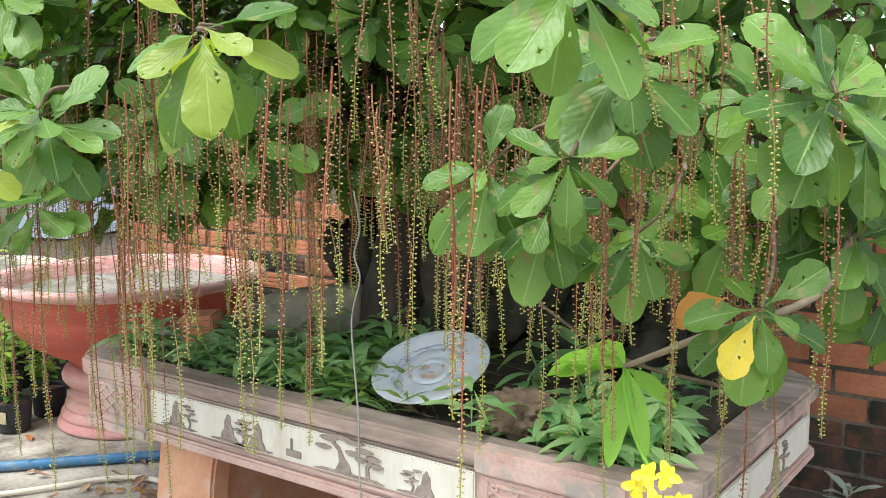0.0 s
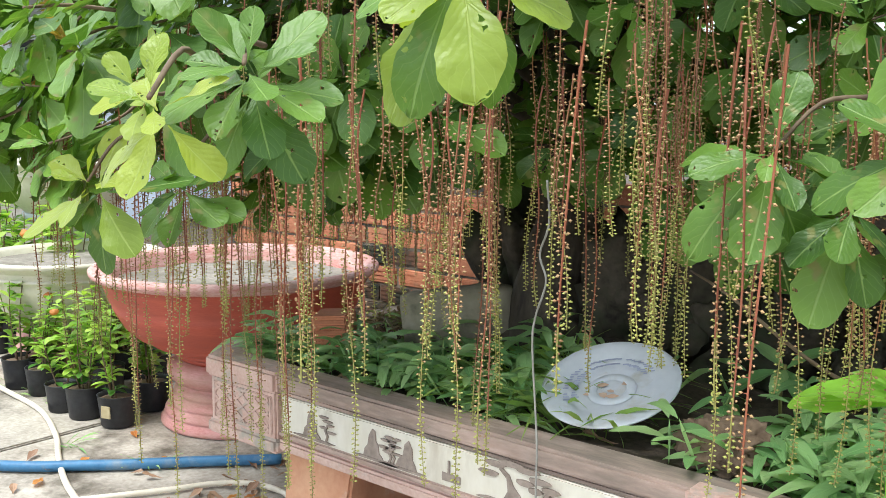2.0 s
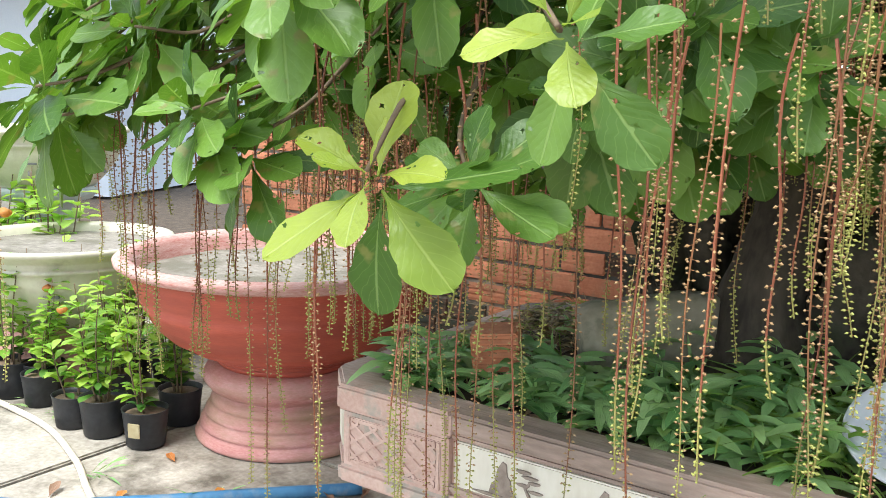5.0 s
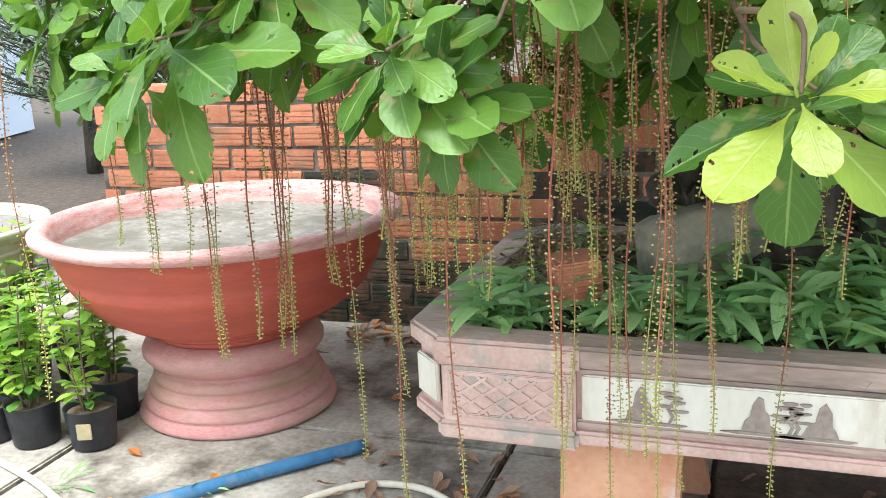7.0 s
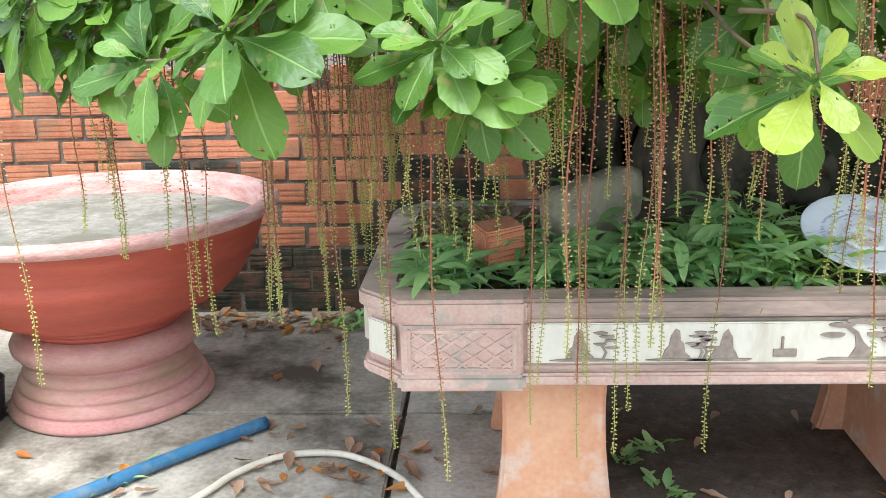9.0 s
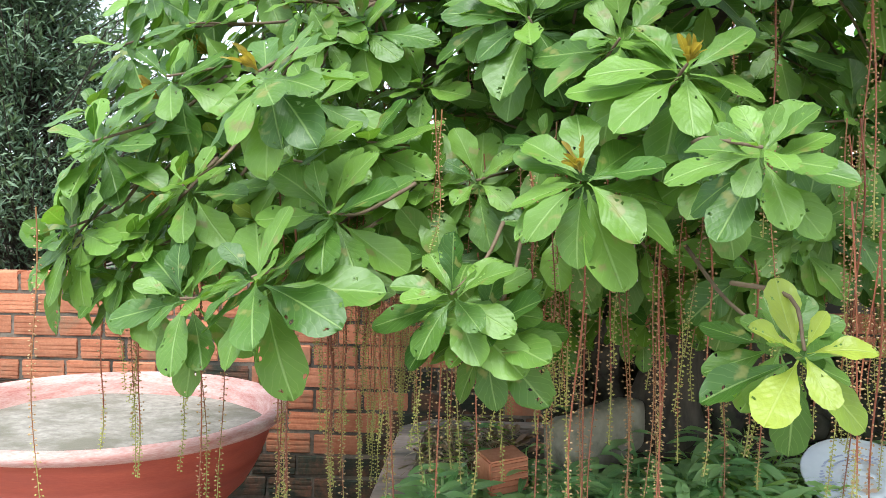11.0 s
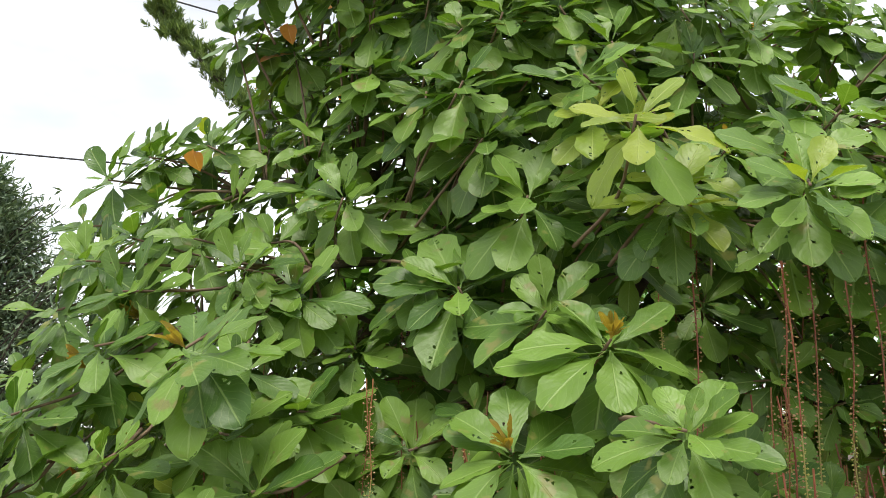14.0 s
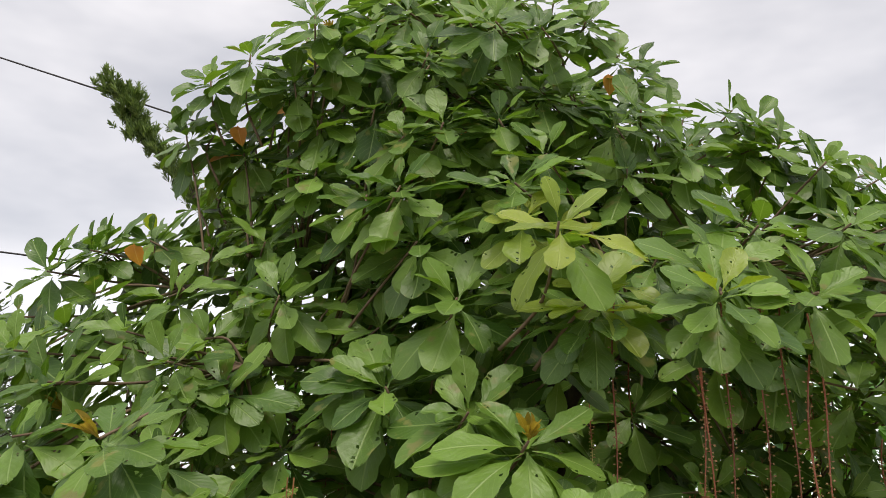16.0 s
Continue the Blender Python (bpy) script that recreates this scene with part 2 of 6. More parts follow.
M["bud_cream"] = surface("cream_bud", (0.31, 0.175, 0.085), (0.42, 0.29, 0.13), 40, 0.5, 0.0, vary=0.15)
M["bud_green"] = surface("yellow_green_bud", (0.29, 0.30, 0.065), (0.41, 0.40, 0.11), 40, 0.5, 0.0, vary=0.15)
M["bark"] = surface("dark_rough_bark", (0.026, 0.02, 0.016), (0.11, 0.088, 0.066), 16, 0.9, 1.0, 60, spots=(0.14, 0.14, 0.115), spot_scale=5, spot_at=0.66, stretch=(1, 1, 0.35))
M["twig"] = surface("brown_twig", (0.10, 0.065, 0.04), (0.21, 0.15, 0.09), 14, 0.75, 0.3)
M["twig_pale"] = surface("pale_brown_bark", (0.17, 0.13, 0.08), (0.30, 0.24, 0.16), 14, 0.8, 0.4)
M["brick"] = surface("orange_clay_brick", (0.40, 0.135, 0.065), (0.57, 0.245, 0.135), 12, 0.85, 0.5, 90, spots=(0.30, 0.17, 0.10), spot_scale=7, spot_at=0.62, vary=0.2)
# mould-spotted brick, dark enough to hold the wall's shade in its colour
M["brick_shaded"] = surface("mouldy_shaded_brick", (0.05, 0.042, 0.028), (0.20, 0.085, 0.05), 14, 0.9, 0.5, 80, spots=(0.03, 0.036, 0.024), spot_scale=9, spot_at=0.5, vary=0.25)
M["mortar"] = surface("grey_mortar", (0.13, 0.105, 0.08), (0.27, 0.22, 0.17), 10, 0.95, 0.6, 80, spots=(0.06, 0.055, 0.045), spot_scale=2.2, spot_at=0.5)
M["concrete"] = surface("stained_concrete", (0.21, 0.18, 0.14), (0.53, 0.48, 0.41), 5.0, 0.88, 0.9, 60, spots=(0.10, 0.083, 0.062), spot_scale=2.6, spot_at=0.60, spot_soft=0.07)
M["dirt"] = surface("dark_soil", (0.045, 0.034, 0.025), (0.14, 0.105, 0.078), 16, 0.95, 0.9, 90, spots=(0.16, 0.12, 0.09), spot_scale=20, spot_at=0.62)
M["clod"] = surface("dry_earth_clod", (0.13, 0.085, 0.055), (0.26, 0.18, 0.12), 22, 0.95, 0.9, 90)
M["planter_pink"] = surface("weathered_pink_concrete", (0.44, 0.27, 0.22), (0.64, 0.47, 0.40), 9, 0.85, 0.5, 110, spots=(0.38, 0.33, 0.28), spot_scale=11, spot_at=0.58, spot_soft=0.05)
M["planter_rim"] = surface("grey_pink_rim", (0.38, 0.25, 0.20), (0.63, 0.475, 0.405), 14, 0.88, 0.6, 110, spots=(0.16, 0.135, 0.11), spot_scale=6, spot_at=0.55, spot_soft=0.12, stretch=(0.25, 1, 1))
M["cream"] = surface("cream_painted_panel", (0.60, 0.55, 0.45), (0.73, 0.69, 0.60), 7, 0.6, 0.2, 80, spots=(0.46, 0.39, 0.30), spot_scale=6, spot_at=0.62, stretch=(1, 1, 0.35))
M["relief"] = surface("grey_brown_relief", (0.21, 0.165, 0.135), (0.36, 0.29, 0.245), 30, 0.8, 0.3)
M["leg"] = surface("orange_washed_leg", (0.49, 0.215, 0.12), (0.62, 0.35, 0.21), 5, 0.85, 0.35, 70, spots=(0.56, 0.47, 0.40), spot_scale=7, spot_at=0.62)
M["pot_red"] = surface("terracotta_red_paint", (0.38, 0.066, 0.04), (0.52, 0.115, 0.065), 5, 0.6, 0.25, 70, spots=(0.32, 0.066, 0.045), spot_scale=3, spot_at=0.56, spot_soft=0.16, stretch=(0.8, 0.8, 5))
M["pot_pink"] = surface("faded_pink_base", (0.46, 0.18, 0.16), (0.66, 0.38, 0.35), 6, 0.75, 0.35, 70, spots=(0.36, 0.23, 0.14), spot_scale=3.2, spot_at=0.55, spot_soft=0.14, stretch=(1, 1, 3.5))
M["pot_lip"] = surface("worn_pale_pink_lip", (0.44, 0.15, 0.12), (0.66, 0.47, 0.42), 9, 0.75, 0.25, 70, stretch=(1, 1, 5))
M["grey_fill"] = surface("dry_grey_sand", (0.17, 0.148, 0.12), (0.34, 0.305, 0.26), 26, 0.95, 1.0, 60, spots=(0.15, 0.135, 0.10), spot_scale=5, spot_at=0.55)
M["glaze"] = surface("cream_glazed_ceramic", (0.50, 0.46, 0.34), (0.62, 0.58, 0.46), 5, 0.35, 0.08, 50, spots=(0.40, 0.36, 0.26), spot_scale=6, spot_at=0.64)
M["glaze_dark"] = surface("grey_glaze_motif", (0.12, 0.12, 0.11), (0.22, 0.21, 0.19), 20, 0.5, 0.1)
M["stand_blue"] = surface("pale_blue_stand", (0.42, 0.46, 0.46), (0.56, 0.60, 0.60), 6, 0.6, 0.15)
M["bag"] = surface("black_plastic_bag", (0.012, 0.012, 0.014), (0.035, 0.035, 0.038), 12, 0.45, 0.3)
M["bag_label"] = surface("faded_tan_label", (0.34, 0.27, 0.14), (0.44, 0.37, 0.22), 20, 0.6, 0.1)
M["hose_blue"] = surface("blue_plastic_hose", (0.035, 0.12, 0.24), (0.06, 0.19, 0.34), 14, 0.5, 0.15, spots=(0.16, 0.22, 0.27), spot_scale=9, spot_at=0.62)
M["hose_cream"] = surface("cream_plastic_hose", (0.62, 0.55, 0.42), (0.76, 0.70, 0.58), 12, 0.5, 0.15)
M["wire"] = surface("pale_grey_wire", (0.26, 0.25, 0.22), (0.42, 0.40, 0.36), 18, 0.6, 0.1)
M["cable"] = surface("black_cable", (0.02, 0.02, 0.022), (0.05, 0.05, 0.05), 9, 0.6, 0.1)
M["stone"] = surface("greenish_grey_stone", (0.24, 0.21, 0.15), (0.39, 0.345, 0.26), 8, 0.9, 0.5, 60, spots=(0.10, 0.11, 0.07), spot_scale=6, spot_at=0.58)
M["rock_dark"] = surface("dark_mossy_rock", (0.020, 0.017, 0.013), (0.12, 0.098, 0.075), 13, 0.95, 1.0, 40, spots=(0.035, 0.045, 0.022), spot_scale=5, spot_at=0.55)
M["plate"] = surface("white_enamel_plate", (0.52, 0.55, 0.60), (0.62, 0.64, 0.68), 6, 0.36, 0.06, 50, spots=(0.44, 0.42, 0.38), spot_scale=8, spot_at=0.62)
M["print_blue"] = surface("faded_blue_print", (0.32, 0.35, 0.50), (0.42, 0.45, 0.58), 20, 0.4, 0.0)
M["print_orange"] = surface("faded_orange_print", (0.52, 0.33, 0.22), (0.58, 0.44, 0.34), 20, 0.4, 0.0)
M["house_white"] = surface("pale_blue_white_wall", (0.60, 0.66, 0.74), (0.70, 0.75, 0.82), 2, 0.7, 0.1)
M["house_dark"] = surface("dark_opening", (0.02, 0.022, 0.026), (0.05, 0.05, 0.055), 5, 0.5, 0.1)
M["house_roof"] = surface("grey_sheet_roof", (0.30, 0.31, 0.33), (0.44, 0.45, 0.47), 3, 0.5, 0.1)
M["crate_blue"] = surface("blue_plastic_crate", (0.03, 0.16, 0.45), (0.06, 0.26, 0.6), 6, 0.4, 0.1)
M["crate_green"] = surface("green_plastic_sheet", (0.02, 0.25, 0.20), (0.05, 0.38, 0.28), 6, 0.4, 0.1)
M["crate_yellow"] = surface("yellow_plastic", (0.75, 0.50, 0.02), (0.82, 0.6, 0.05), 6, 0.4, 0.1)
M["counter"] = surface("pale_counter", (0.46, 0.42, 0.34), (0.58, 0.54, 0.46), 4, 0.7, 0.15)


# ---- mesh helpers ----
def mesh_of(name, verts, faces, mats, uvs=None, smooth=False, slots=None):
    me = bpy.data.meshes.new(name)
    me.from_pydata([tuple(v) for v in verts], [], [tuple(f) for f in faces])
    for m in (mats if isinstance(mats, (list, tuple)) else [mats]):
        me.materials.append(m)
    if slots is not None:
        me.polygons.foreach_set("material_index", np.asarray(slots, dtype=np.int32))
    if uvs is not None:
        layer = me.uv_layers.new(name="uv")
        idx = np.empty(len(me.loops), dtype=np.int32)
        me.loops.foreach_get("vertex_index", idx)
        layer.data.foreach_set("uv", np.asarray(uvs, dtype=np.float32)[idx].ravel())
    if smooth:
        me.polygons.foreach_set("use_smooth", np.ones(len(me.polygons), dtype=bool))
    me.update()
    return me


def from_bm(name, bm, mat, smooth=False):
    bmesh.ops.recalc_face_normals(bm, faces=bm.faces)
    me = bpy.data.meshes.new(name)
    bm.to_mesh(me)
    bm.free()
    me.materials.append(mat)
    if smooth:
        me.polygons.foreach_set("use_smooth", np.ones(len(me.polygons), dtype=bool))
    return me


def part(name, me, parent, label="", at=None):
    ob = new(name, me)
    ob.parent = parent
    if at is not None:
        ob.matrix_basis = at
    if label:
        ob["label"] = label
    return ob


def empty(name, x=0, y=0, z=0, rz=0):
    ob = new(name)
    ob.matrix_basis = pose(x, y, z, 0, 0, rz)
    return ob


def box_bm(bm, x0, x1, y0, y1, z0, z1, bevel=0.0, m=None):
    vs = [bm.verts.new((x, y, z)) for x in (x0, x1) for y in (y0, y1) for z in (z0, z1)]
    fs = [(0, 1, 3, 2), (4, 6, 7, 5), (0, 4, 5, 1), (2, 3, 7, 6), (0, 2, 6, 4), (1, 5, 7, 3)]
    faces = [bm.faces.new([vs[i] for i in f]) for f in fs]
    if bevel:
        edges = list({e for f in faces for e in f.edges})
        bmesh.ops.bevel(bm, geom=edges, offset=bevel, segments=2, affect="EDGES", clamp_overlap=True)
    return vs


def box(name, x0, x1, y0, y1, z0, z1, mat, bevel=0.0):
    bm = bmesh.new()
    box_bm(bm, x0, x1, y0, y1, z0, z1, bevel)
    return from_bm(name, bm, mat)


def prism(name, outline, z0, z1, mat, bevel=0.0):
    """An upright prism over a plan outline."""
    bm = bmesh.new()
    lo = [bm.verts.new((x, y, z0)) for x, y in outline]
    hi = [bm.verts.new((x, y, z1)) for x, y in outline]
    n = len(outline)
    bm.faces.new(lo[::-1])
    bm.faces.new(hi)
    for i in range(n):
        bm.faces.new((lo[i], lo[(i + 1) % n], hi[(i + 1) % n], hi[i]))
    if bevel:
        bmesh.ops.bevel(bm, geom=list(bm.edges), offset=bevel, segments=2, affect="EDGES", clamp_overlap=True)
    return from_bm(name, bm, mat)


def revolve(name, profile, mat, n=64, wobble=0.0, seed=0):
    """A turned shape from radius and height pairs."""
    rnd = random.Random(seed)
    ph = [rnd.uniform(0, 6.28) for _ in range(3)]
    verts, faces = [], []
    for r, z in profile:
        for i in range(n):
            a = 2 * math.pi * i / n
            k = 1 + wobble * (math.sin(2 * a + ph[0]) + 0.6 * math.sin(3 * a + ph[1]))
            verts.append((r * k * math.cos(a), r * k * math.sin(a), z))
    for j in range(len(profile) - 1):
        for i in range(n):
            a, b = j * n + i, j * n + (i + 1) % n
            faces.append((a, b, b + n, a + n))
    return mesh_of(name, verts, faces, mat, smooth=True)


def tube(name, pts, radii, mat, n=8):
    """A round tube along points, with its own radius at each."""
    verts, faces = tube_data(pts, radii, n)
    return mesh_of(name, verts, faces, mat, smooth=True)


def tube_data(pts, radii, n=8):
    pts = [Vector(p) for p in pts]
    if not isinstance(radii, (list, tuple)):
        radii = [radii] * len(pts)
    verts, faces = [], []
    up = Vector((0.31, 0.17, 0.93)).normalized()
    for i, p in enumerate(pts):
        d = (pts[min(i + 1, len(pts) - 1)] - pts[max(i - 1, 0)]).normalized()
        a = d.cross(up)
        if a.length < 0.05:
            a = d.cross(Vector((1, 0, 0)))
        a.normalize()
        b = d.cross(a)
        for k in range(n):
            t = 2 * math.pi * k / n
            verts.append(p + radii[i] * (a * math.cos(t) + b * math.sin(t)))
    for i in range(len(pts) - 1):
        for k in range(n):
            q, r = i * n + k, i * n + (k + 1) % n
            faces.append((q, r, r + n, q + n))
    faces.append(tuple(range(n))[::-1])
    faces.append(tuple(range((len(pts) - 1) * n, len(pts) * n)))
    return [tuple(v) for v in verts], faces


def spline(ctrl, steps=8):
    """A smooth line through control points."""
    c = [Vector(p) for p in ctrl]
    c = [c[0] * 2 - c[1]] + c + [c[-1] * 2 - c[-2]]
    out = []
    for i in range(1, len(c) - 2):
        for s in range(steps):
            t = s / steps
            p0, p1, p2, p3 = c[i - 1], c[i], c[i + 1], c[i + 2]
            out.append(0.5 * ((2 * p1) + (p2 - p0) * t + (2 * p0 - 5 * p1 + 4 * p2 - p3) * t * t + (3 * p1 - p0 - 3 * p2 + p3) * t ** 3))
    out.append(c[-2])
    return out


def blob(name, rx, ry, rz, mat, seed, rough=0.25, sub=3, freq=2.2):
    """A rough stone."""
    bm = bmesh.new()
    bmesh.ops.create_icosphere(bm, subdivisions=sub, radius=1.0)
    o = Vector((seed * 3.7, seed * 1.3, seed * 2.1))
    for v in bm.verts:
        k = 1 + rough * noise.noise(v.co * freq + o) + 0.4 * rough * noise.noise(v.co * freq * 3 + o) + 0.16 * rough * noise.noise(v.co * freq * 8 + o)
        v.co = Vector((v.co.x * rx, v.co.y * ry, v.co.z * rz)) * k
    return from_bm(name, bm, mat, True)


# ---- leaves ----
def leaf_data(length, width, nu, nv, droop=0.25, cup=0.12, wave=0.02, seed=0, holes=0, shape=1.15, tip=5.0):
    """A leaf along +x with its upper side to +z: vertices, faces, and (along, across) for the veins."""
    rnd = random.Random(seed)
    verts, uvs, faces = [], [], []
    wide = 0.66 if shape > 0.6 else 0.42

    def half(u):
        if u < wide:
            return max(math.sin(0.5 * math.pi * (u / wide) ** (0.75 + 0.45 * shape)) ** 1.4, 0.05)
        return max(1 - ((u - wide) / (1 - wide)) ** (1 + 0.2 * tip), 0.0) ** 0.55 + 0.02

    ph = rnd.uniform(0, 6)
    bend = rnd.uniform(-0.09, 0.09)
    for i in range(nu + 1):
        u = 1 - (1 - i / nu) ** 1.35
        w = width * 0.5 * half(u)
        for j in range(nv + 1):
            s = 2 * j / nv - 1
            x = length * (u - 0.10 * droop * u * u)
            ripple = math.sin(7 * u + ph + 1.3 * s) + 0.8 * math.sin(15 * u - 2 * ph + (2.2 if s > 0 else 0))
            z = -droop * length * u * u * 0.55 + cup * w * (abs(s) ** 1.3) + wave * length * ripple * abs(s) ** 1.6 * math.sin(math.pi * min(u * 1.05, 1)) ** 0.5
            edge = 1 + (0.05 * math.sin(23 * u + ph + s) + rnd.uniform(-0.03, 0.03) if abs(s) > 0.99 else 0)
            verts.append((x, w * s * edge + bend * length * u * u, z))
            uvs.append((u, 0.5 + 0.5 * s))
    gone, eaten = set(), []
    for _ in range(holes):
        i, j = rnd.randint(int(nu * 0.35), nu - 2), rnd.randint(0, nv - 1)
        gone.add((i, j))
        if rnd.random() < 0.5:
            gone.add((min(i + 1, nu - 1), j))
    for i in range(nu):
        for j in range(nv):
            a = i * (nv + 1) + j
            if (i, j) not in gone:
                faces.append((a, a + nv + 1, a + nv + 2, a + 1))
            else:
                eaten.append((a, a + nv + 1, a + nv + 2, a + 1))
    if holes:
        for k, (x, y, z) in enumerate(verts):
            if 0 < k % (nv + 1) < nv and k % (nv + 1) != nv // 2 and k > 2 * (nv + 1):
                verts[k] = (x + rnd.uniform(-1, 1) * length / nu * 0.3, y + rnd.uniform(-1, 1) * width / nv * 0.2, z)
    # ragged bite in each eaten field
    for quad in eaten:
        outer = []
        for k in range(4):
            p, q = quad[k], quad[(k + 1) % 4]
            outer.append(p)
            verts.append(tuple((verts[p][c] + verts[q][c]) / 2 for c in range(3)))
            uvs.append(tuple((uvs[p][c] + uvs[q][c]) / 2 for c in range(2)))
            outer.append(len(verts) - 1)
        mid = [sum(verts[k][c] for k in quad) / 4 for c in range(3)]
        first = len(verts)
        for k in outer:
            s = rnd.uniform(0.3, 0.8)
            verts.append(tuple(mid[c] + (verts[k][c] - mid[c]) * s for c in range(3)))
            uvs.append(uvs[k])
        for k in range(8):
            faces.append((outer[k], outer[(k + 1) % 8], first + (k + 1) % 8, first + k))
    return np.array(verts), faces, np.array(uvs)


class Heap:
    """Many small shapes gathered into one mesh."""

    def __init__(self):
        self.v, self.f, self.u, self.n, self.s = [], [], [], 0, []

    def add(self, data, m, slot=0):
        v, f, u = data
        a = np.array(m)
        self.v.append(v @ a[:3, :3].T + a[:3, 3])
        fa = np.array(f, dtype=np.int32) + self.n
        self.f.append(fa)
        self.u.append(u)
        self.s.append(np.full(len(f), slot, dtype=np.int32))
        self.n += len(v)

    def mesh(self, name, mats, smooth=True):
        v = np.concatenate(self.v)
        f = np.concatenate(self.f)
        return mesh_of(name, v.tolist(), f.tolist(), mats, uvs=np.concatenate(self.u), smooth=smooth, slots=np.concatenate(self.s))


def aim(origin, direction, normal, scale=1.0):
    """A pose whose x runs along direction and whose z leans to normal."""
    x = Vector(direction).normalized()
    z = Vector(normal) - x * x.dot(Vector(normal))
    if z.length < 1e-3:
        z = x.orthogonal()
    z.normalize()
    y = z.cross(x)
    m = Matrix((x, y, z)).transposed().to_4x4()
    m.translation = Vector(origin)
    return m @ Matrix.Scale(scale, 4)


# ---- structure: ground ----
def build_ground():
    g = empty("ground")
    tagged(g, "stained grey concrete yard with cracked slab joints", "ground", kind="structure")
    part("soil_sheet", box("soil_sheet", -400, 400, -400, 400, -0.4, -0.03, M["dirt"]), g)
    part("bare_earth", box("bare_earth", 0.228, 4.2, -0.594, 2.2, -0.05, -0.001, M["dirt"]), g)
    rnd = random.Random(5)
    xs = [-12.1, -10.6, -9.1, -7.6, -6.1, -4.6, -3.1, -1.62, -0.34, 0.22, 1.5, 2.8, 4.2]
    ys = [-6.6, -5.1, -3.6, -2.1, -0.6, 0.72, 2.2]
    for i in range(len(xs) - 1):
        for j in range(len(ys) - 1):
            if ys[j] > -0.7 and xs[i] > 0.2:
                continue
            bm = bmesh.new()
            e = 0.006 + rnd.uniform(0, 0.006)
            box_bm(bm, xs[i] + e, xs[i + 1] - e, ys[j] + e, ys[j + 1] - e, -0.06, rnd.uniform(-0.004, 0.0), 0.006)
            part("slab", from_bm("slab", bm, M["concrete"]), g)


build_ground()

WALL_Y = 1.68


def build_wall():
    """The garden wall of hollow clay bricks: a mortar core and single bricks proud of it."""
    w = empty("wall_north")
    tagged(w, "low garden wall of orange hollow clay bricks with grey mortar", "brick wall", kind="structure")
    x0, x1, courses = -2.42, 2.75, 11
    part("mortar_core", box("mortar_core", x0 + 0.01, x1, WALL_Y + 0.006, WALL_Y + 0.075, -0.05, courses * 0.09 - 0.02, M["mortar"]), w)
    rnd = random.Random(11)
    meshes = []
    for k in range(6):
        bm = bmesh.new()
        box_bm(bm, -0.0895, 0.0895, 0.0, 0.08, -0.0395, 0.0395, 0.004)
        for v in bm.verts:
            v.co += Vector((rnd.uniform(-1, 1), rnd.uniform(-1, 1), rnd.uniform(-1, 1))) * 0.0018
        for c in range(3):
            z = (-0.02, 0.0, 0.02)[c] + rnd.uniform(-0.003, 0.003)
            box_bm(bm, -0.088, 0.088, -0.0016, 0.004, z - 0.006, z + 0.006)
        meshes.append((from_bm("brick", bm.copy(), M["brick"]), from_bm("brick_shaded", bm, M["brick_shaded"])))
    half = []
    for mt in (M["brick"], M["brick_shaded"]):
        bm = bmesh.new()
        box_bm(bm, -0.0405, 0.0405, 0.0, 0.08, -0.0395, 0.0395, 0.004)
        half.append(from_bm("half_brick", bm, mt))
    for c in range(courses):
        z = 0.045 + 0.09 * c
        off = (0.0, 0.105, 0.03, 0.085)[c % 4]
        x = x0 + 0.095 + off
        while x < x1 - 0.09:
            # noise makes mould patches; height and x terms paint shade low and behind tray
            mould_shade = noise.noise(Vector((x * 1.5, 0.3, z * 2.2))) + 1.0 * (0.42 - z) + (-0.25 if x > 1.15 else 0.35 if -0.55 < x else -0.05)
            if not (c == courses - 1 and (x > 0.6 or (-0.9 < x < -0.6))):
                me = meshes[rnd.randrange(6)][1 if mould_shade + rnd.uniform(-0.22, 0.22) > 0.12 else 0]
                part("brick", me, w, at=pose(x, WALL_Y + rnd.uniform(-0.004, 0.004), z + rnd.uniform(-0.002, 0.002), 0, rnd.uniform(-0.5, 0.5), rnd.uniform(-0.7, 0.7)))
            x += 0.19 + rnd.uniform(-0.003, 0.004)
        if off > 0.08:
            # half bricks near the ground carry the same painted shade
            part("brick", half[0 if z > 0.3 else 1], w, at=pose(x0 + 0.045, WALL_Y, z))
    return meshes


# ---- the long bonsai tray on its legs ----
PX0, PX1, PY1, PZ0, PZ1 = -0.350, 1.515, 0.97, 0.405, 0.603


def tray_outline(grow=0.0, cut=0.092):
    x0, x1, y0, y1 = PX0 - grow, PX1 + grow, -0.012 - grow, PY1 + grow
    c = cut + 0.4 * grow
    return [(x0 + c, y0), (x1 - c, y0), (x1, y0 + c), (x1, y1 - c), (x1 - c, y1), (x0 + c, y1), (x0, y1 - c), (x0, y0 + c)]


def ring(name, outer, inner, z0, z1, mat, bevel=0.006):
    bm = bmesh.new()
    n = len(outer)
    rows = [[bm.verts.new((x, y, z)) for x, y in o] for o, z in ((outer, z0), (outer, z1), (inner, z1), (inner, z0))]
    for a in range(4):
        p, q = rows[a], rows[(a + 1) % 4]
        for i in range(n):
            bm.faces.new((p[i], p[(i + 1) % n], q[(i + 1) % n], q[i]))
    if bevel:
        bmesh.ops.bevel(bm, geom=list(bm.edges), offset=bevel, segments=2, affect="EDGES", clamp_overlap=True)
    return from_bm(name, bm, mat)


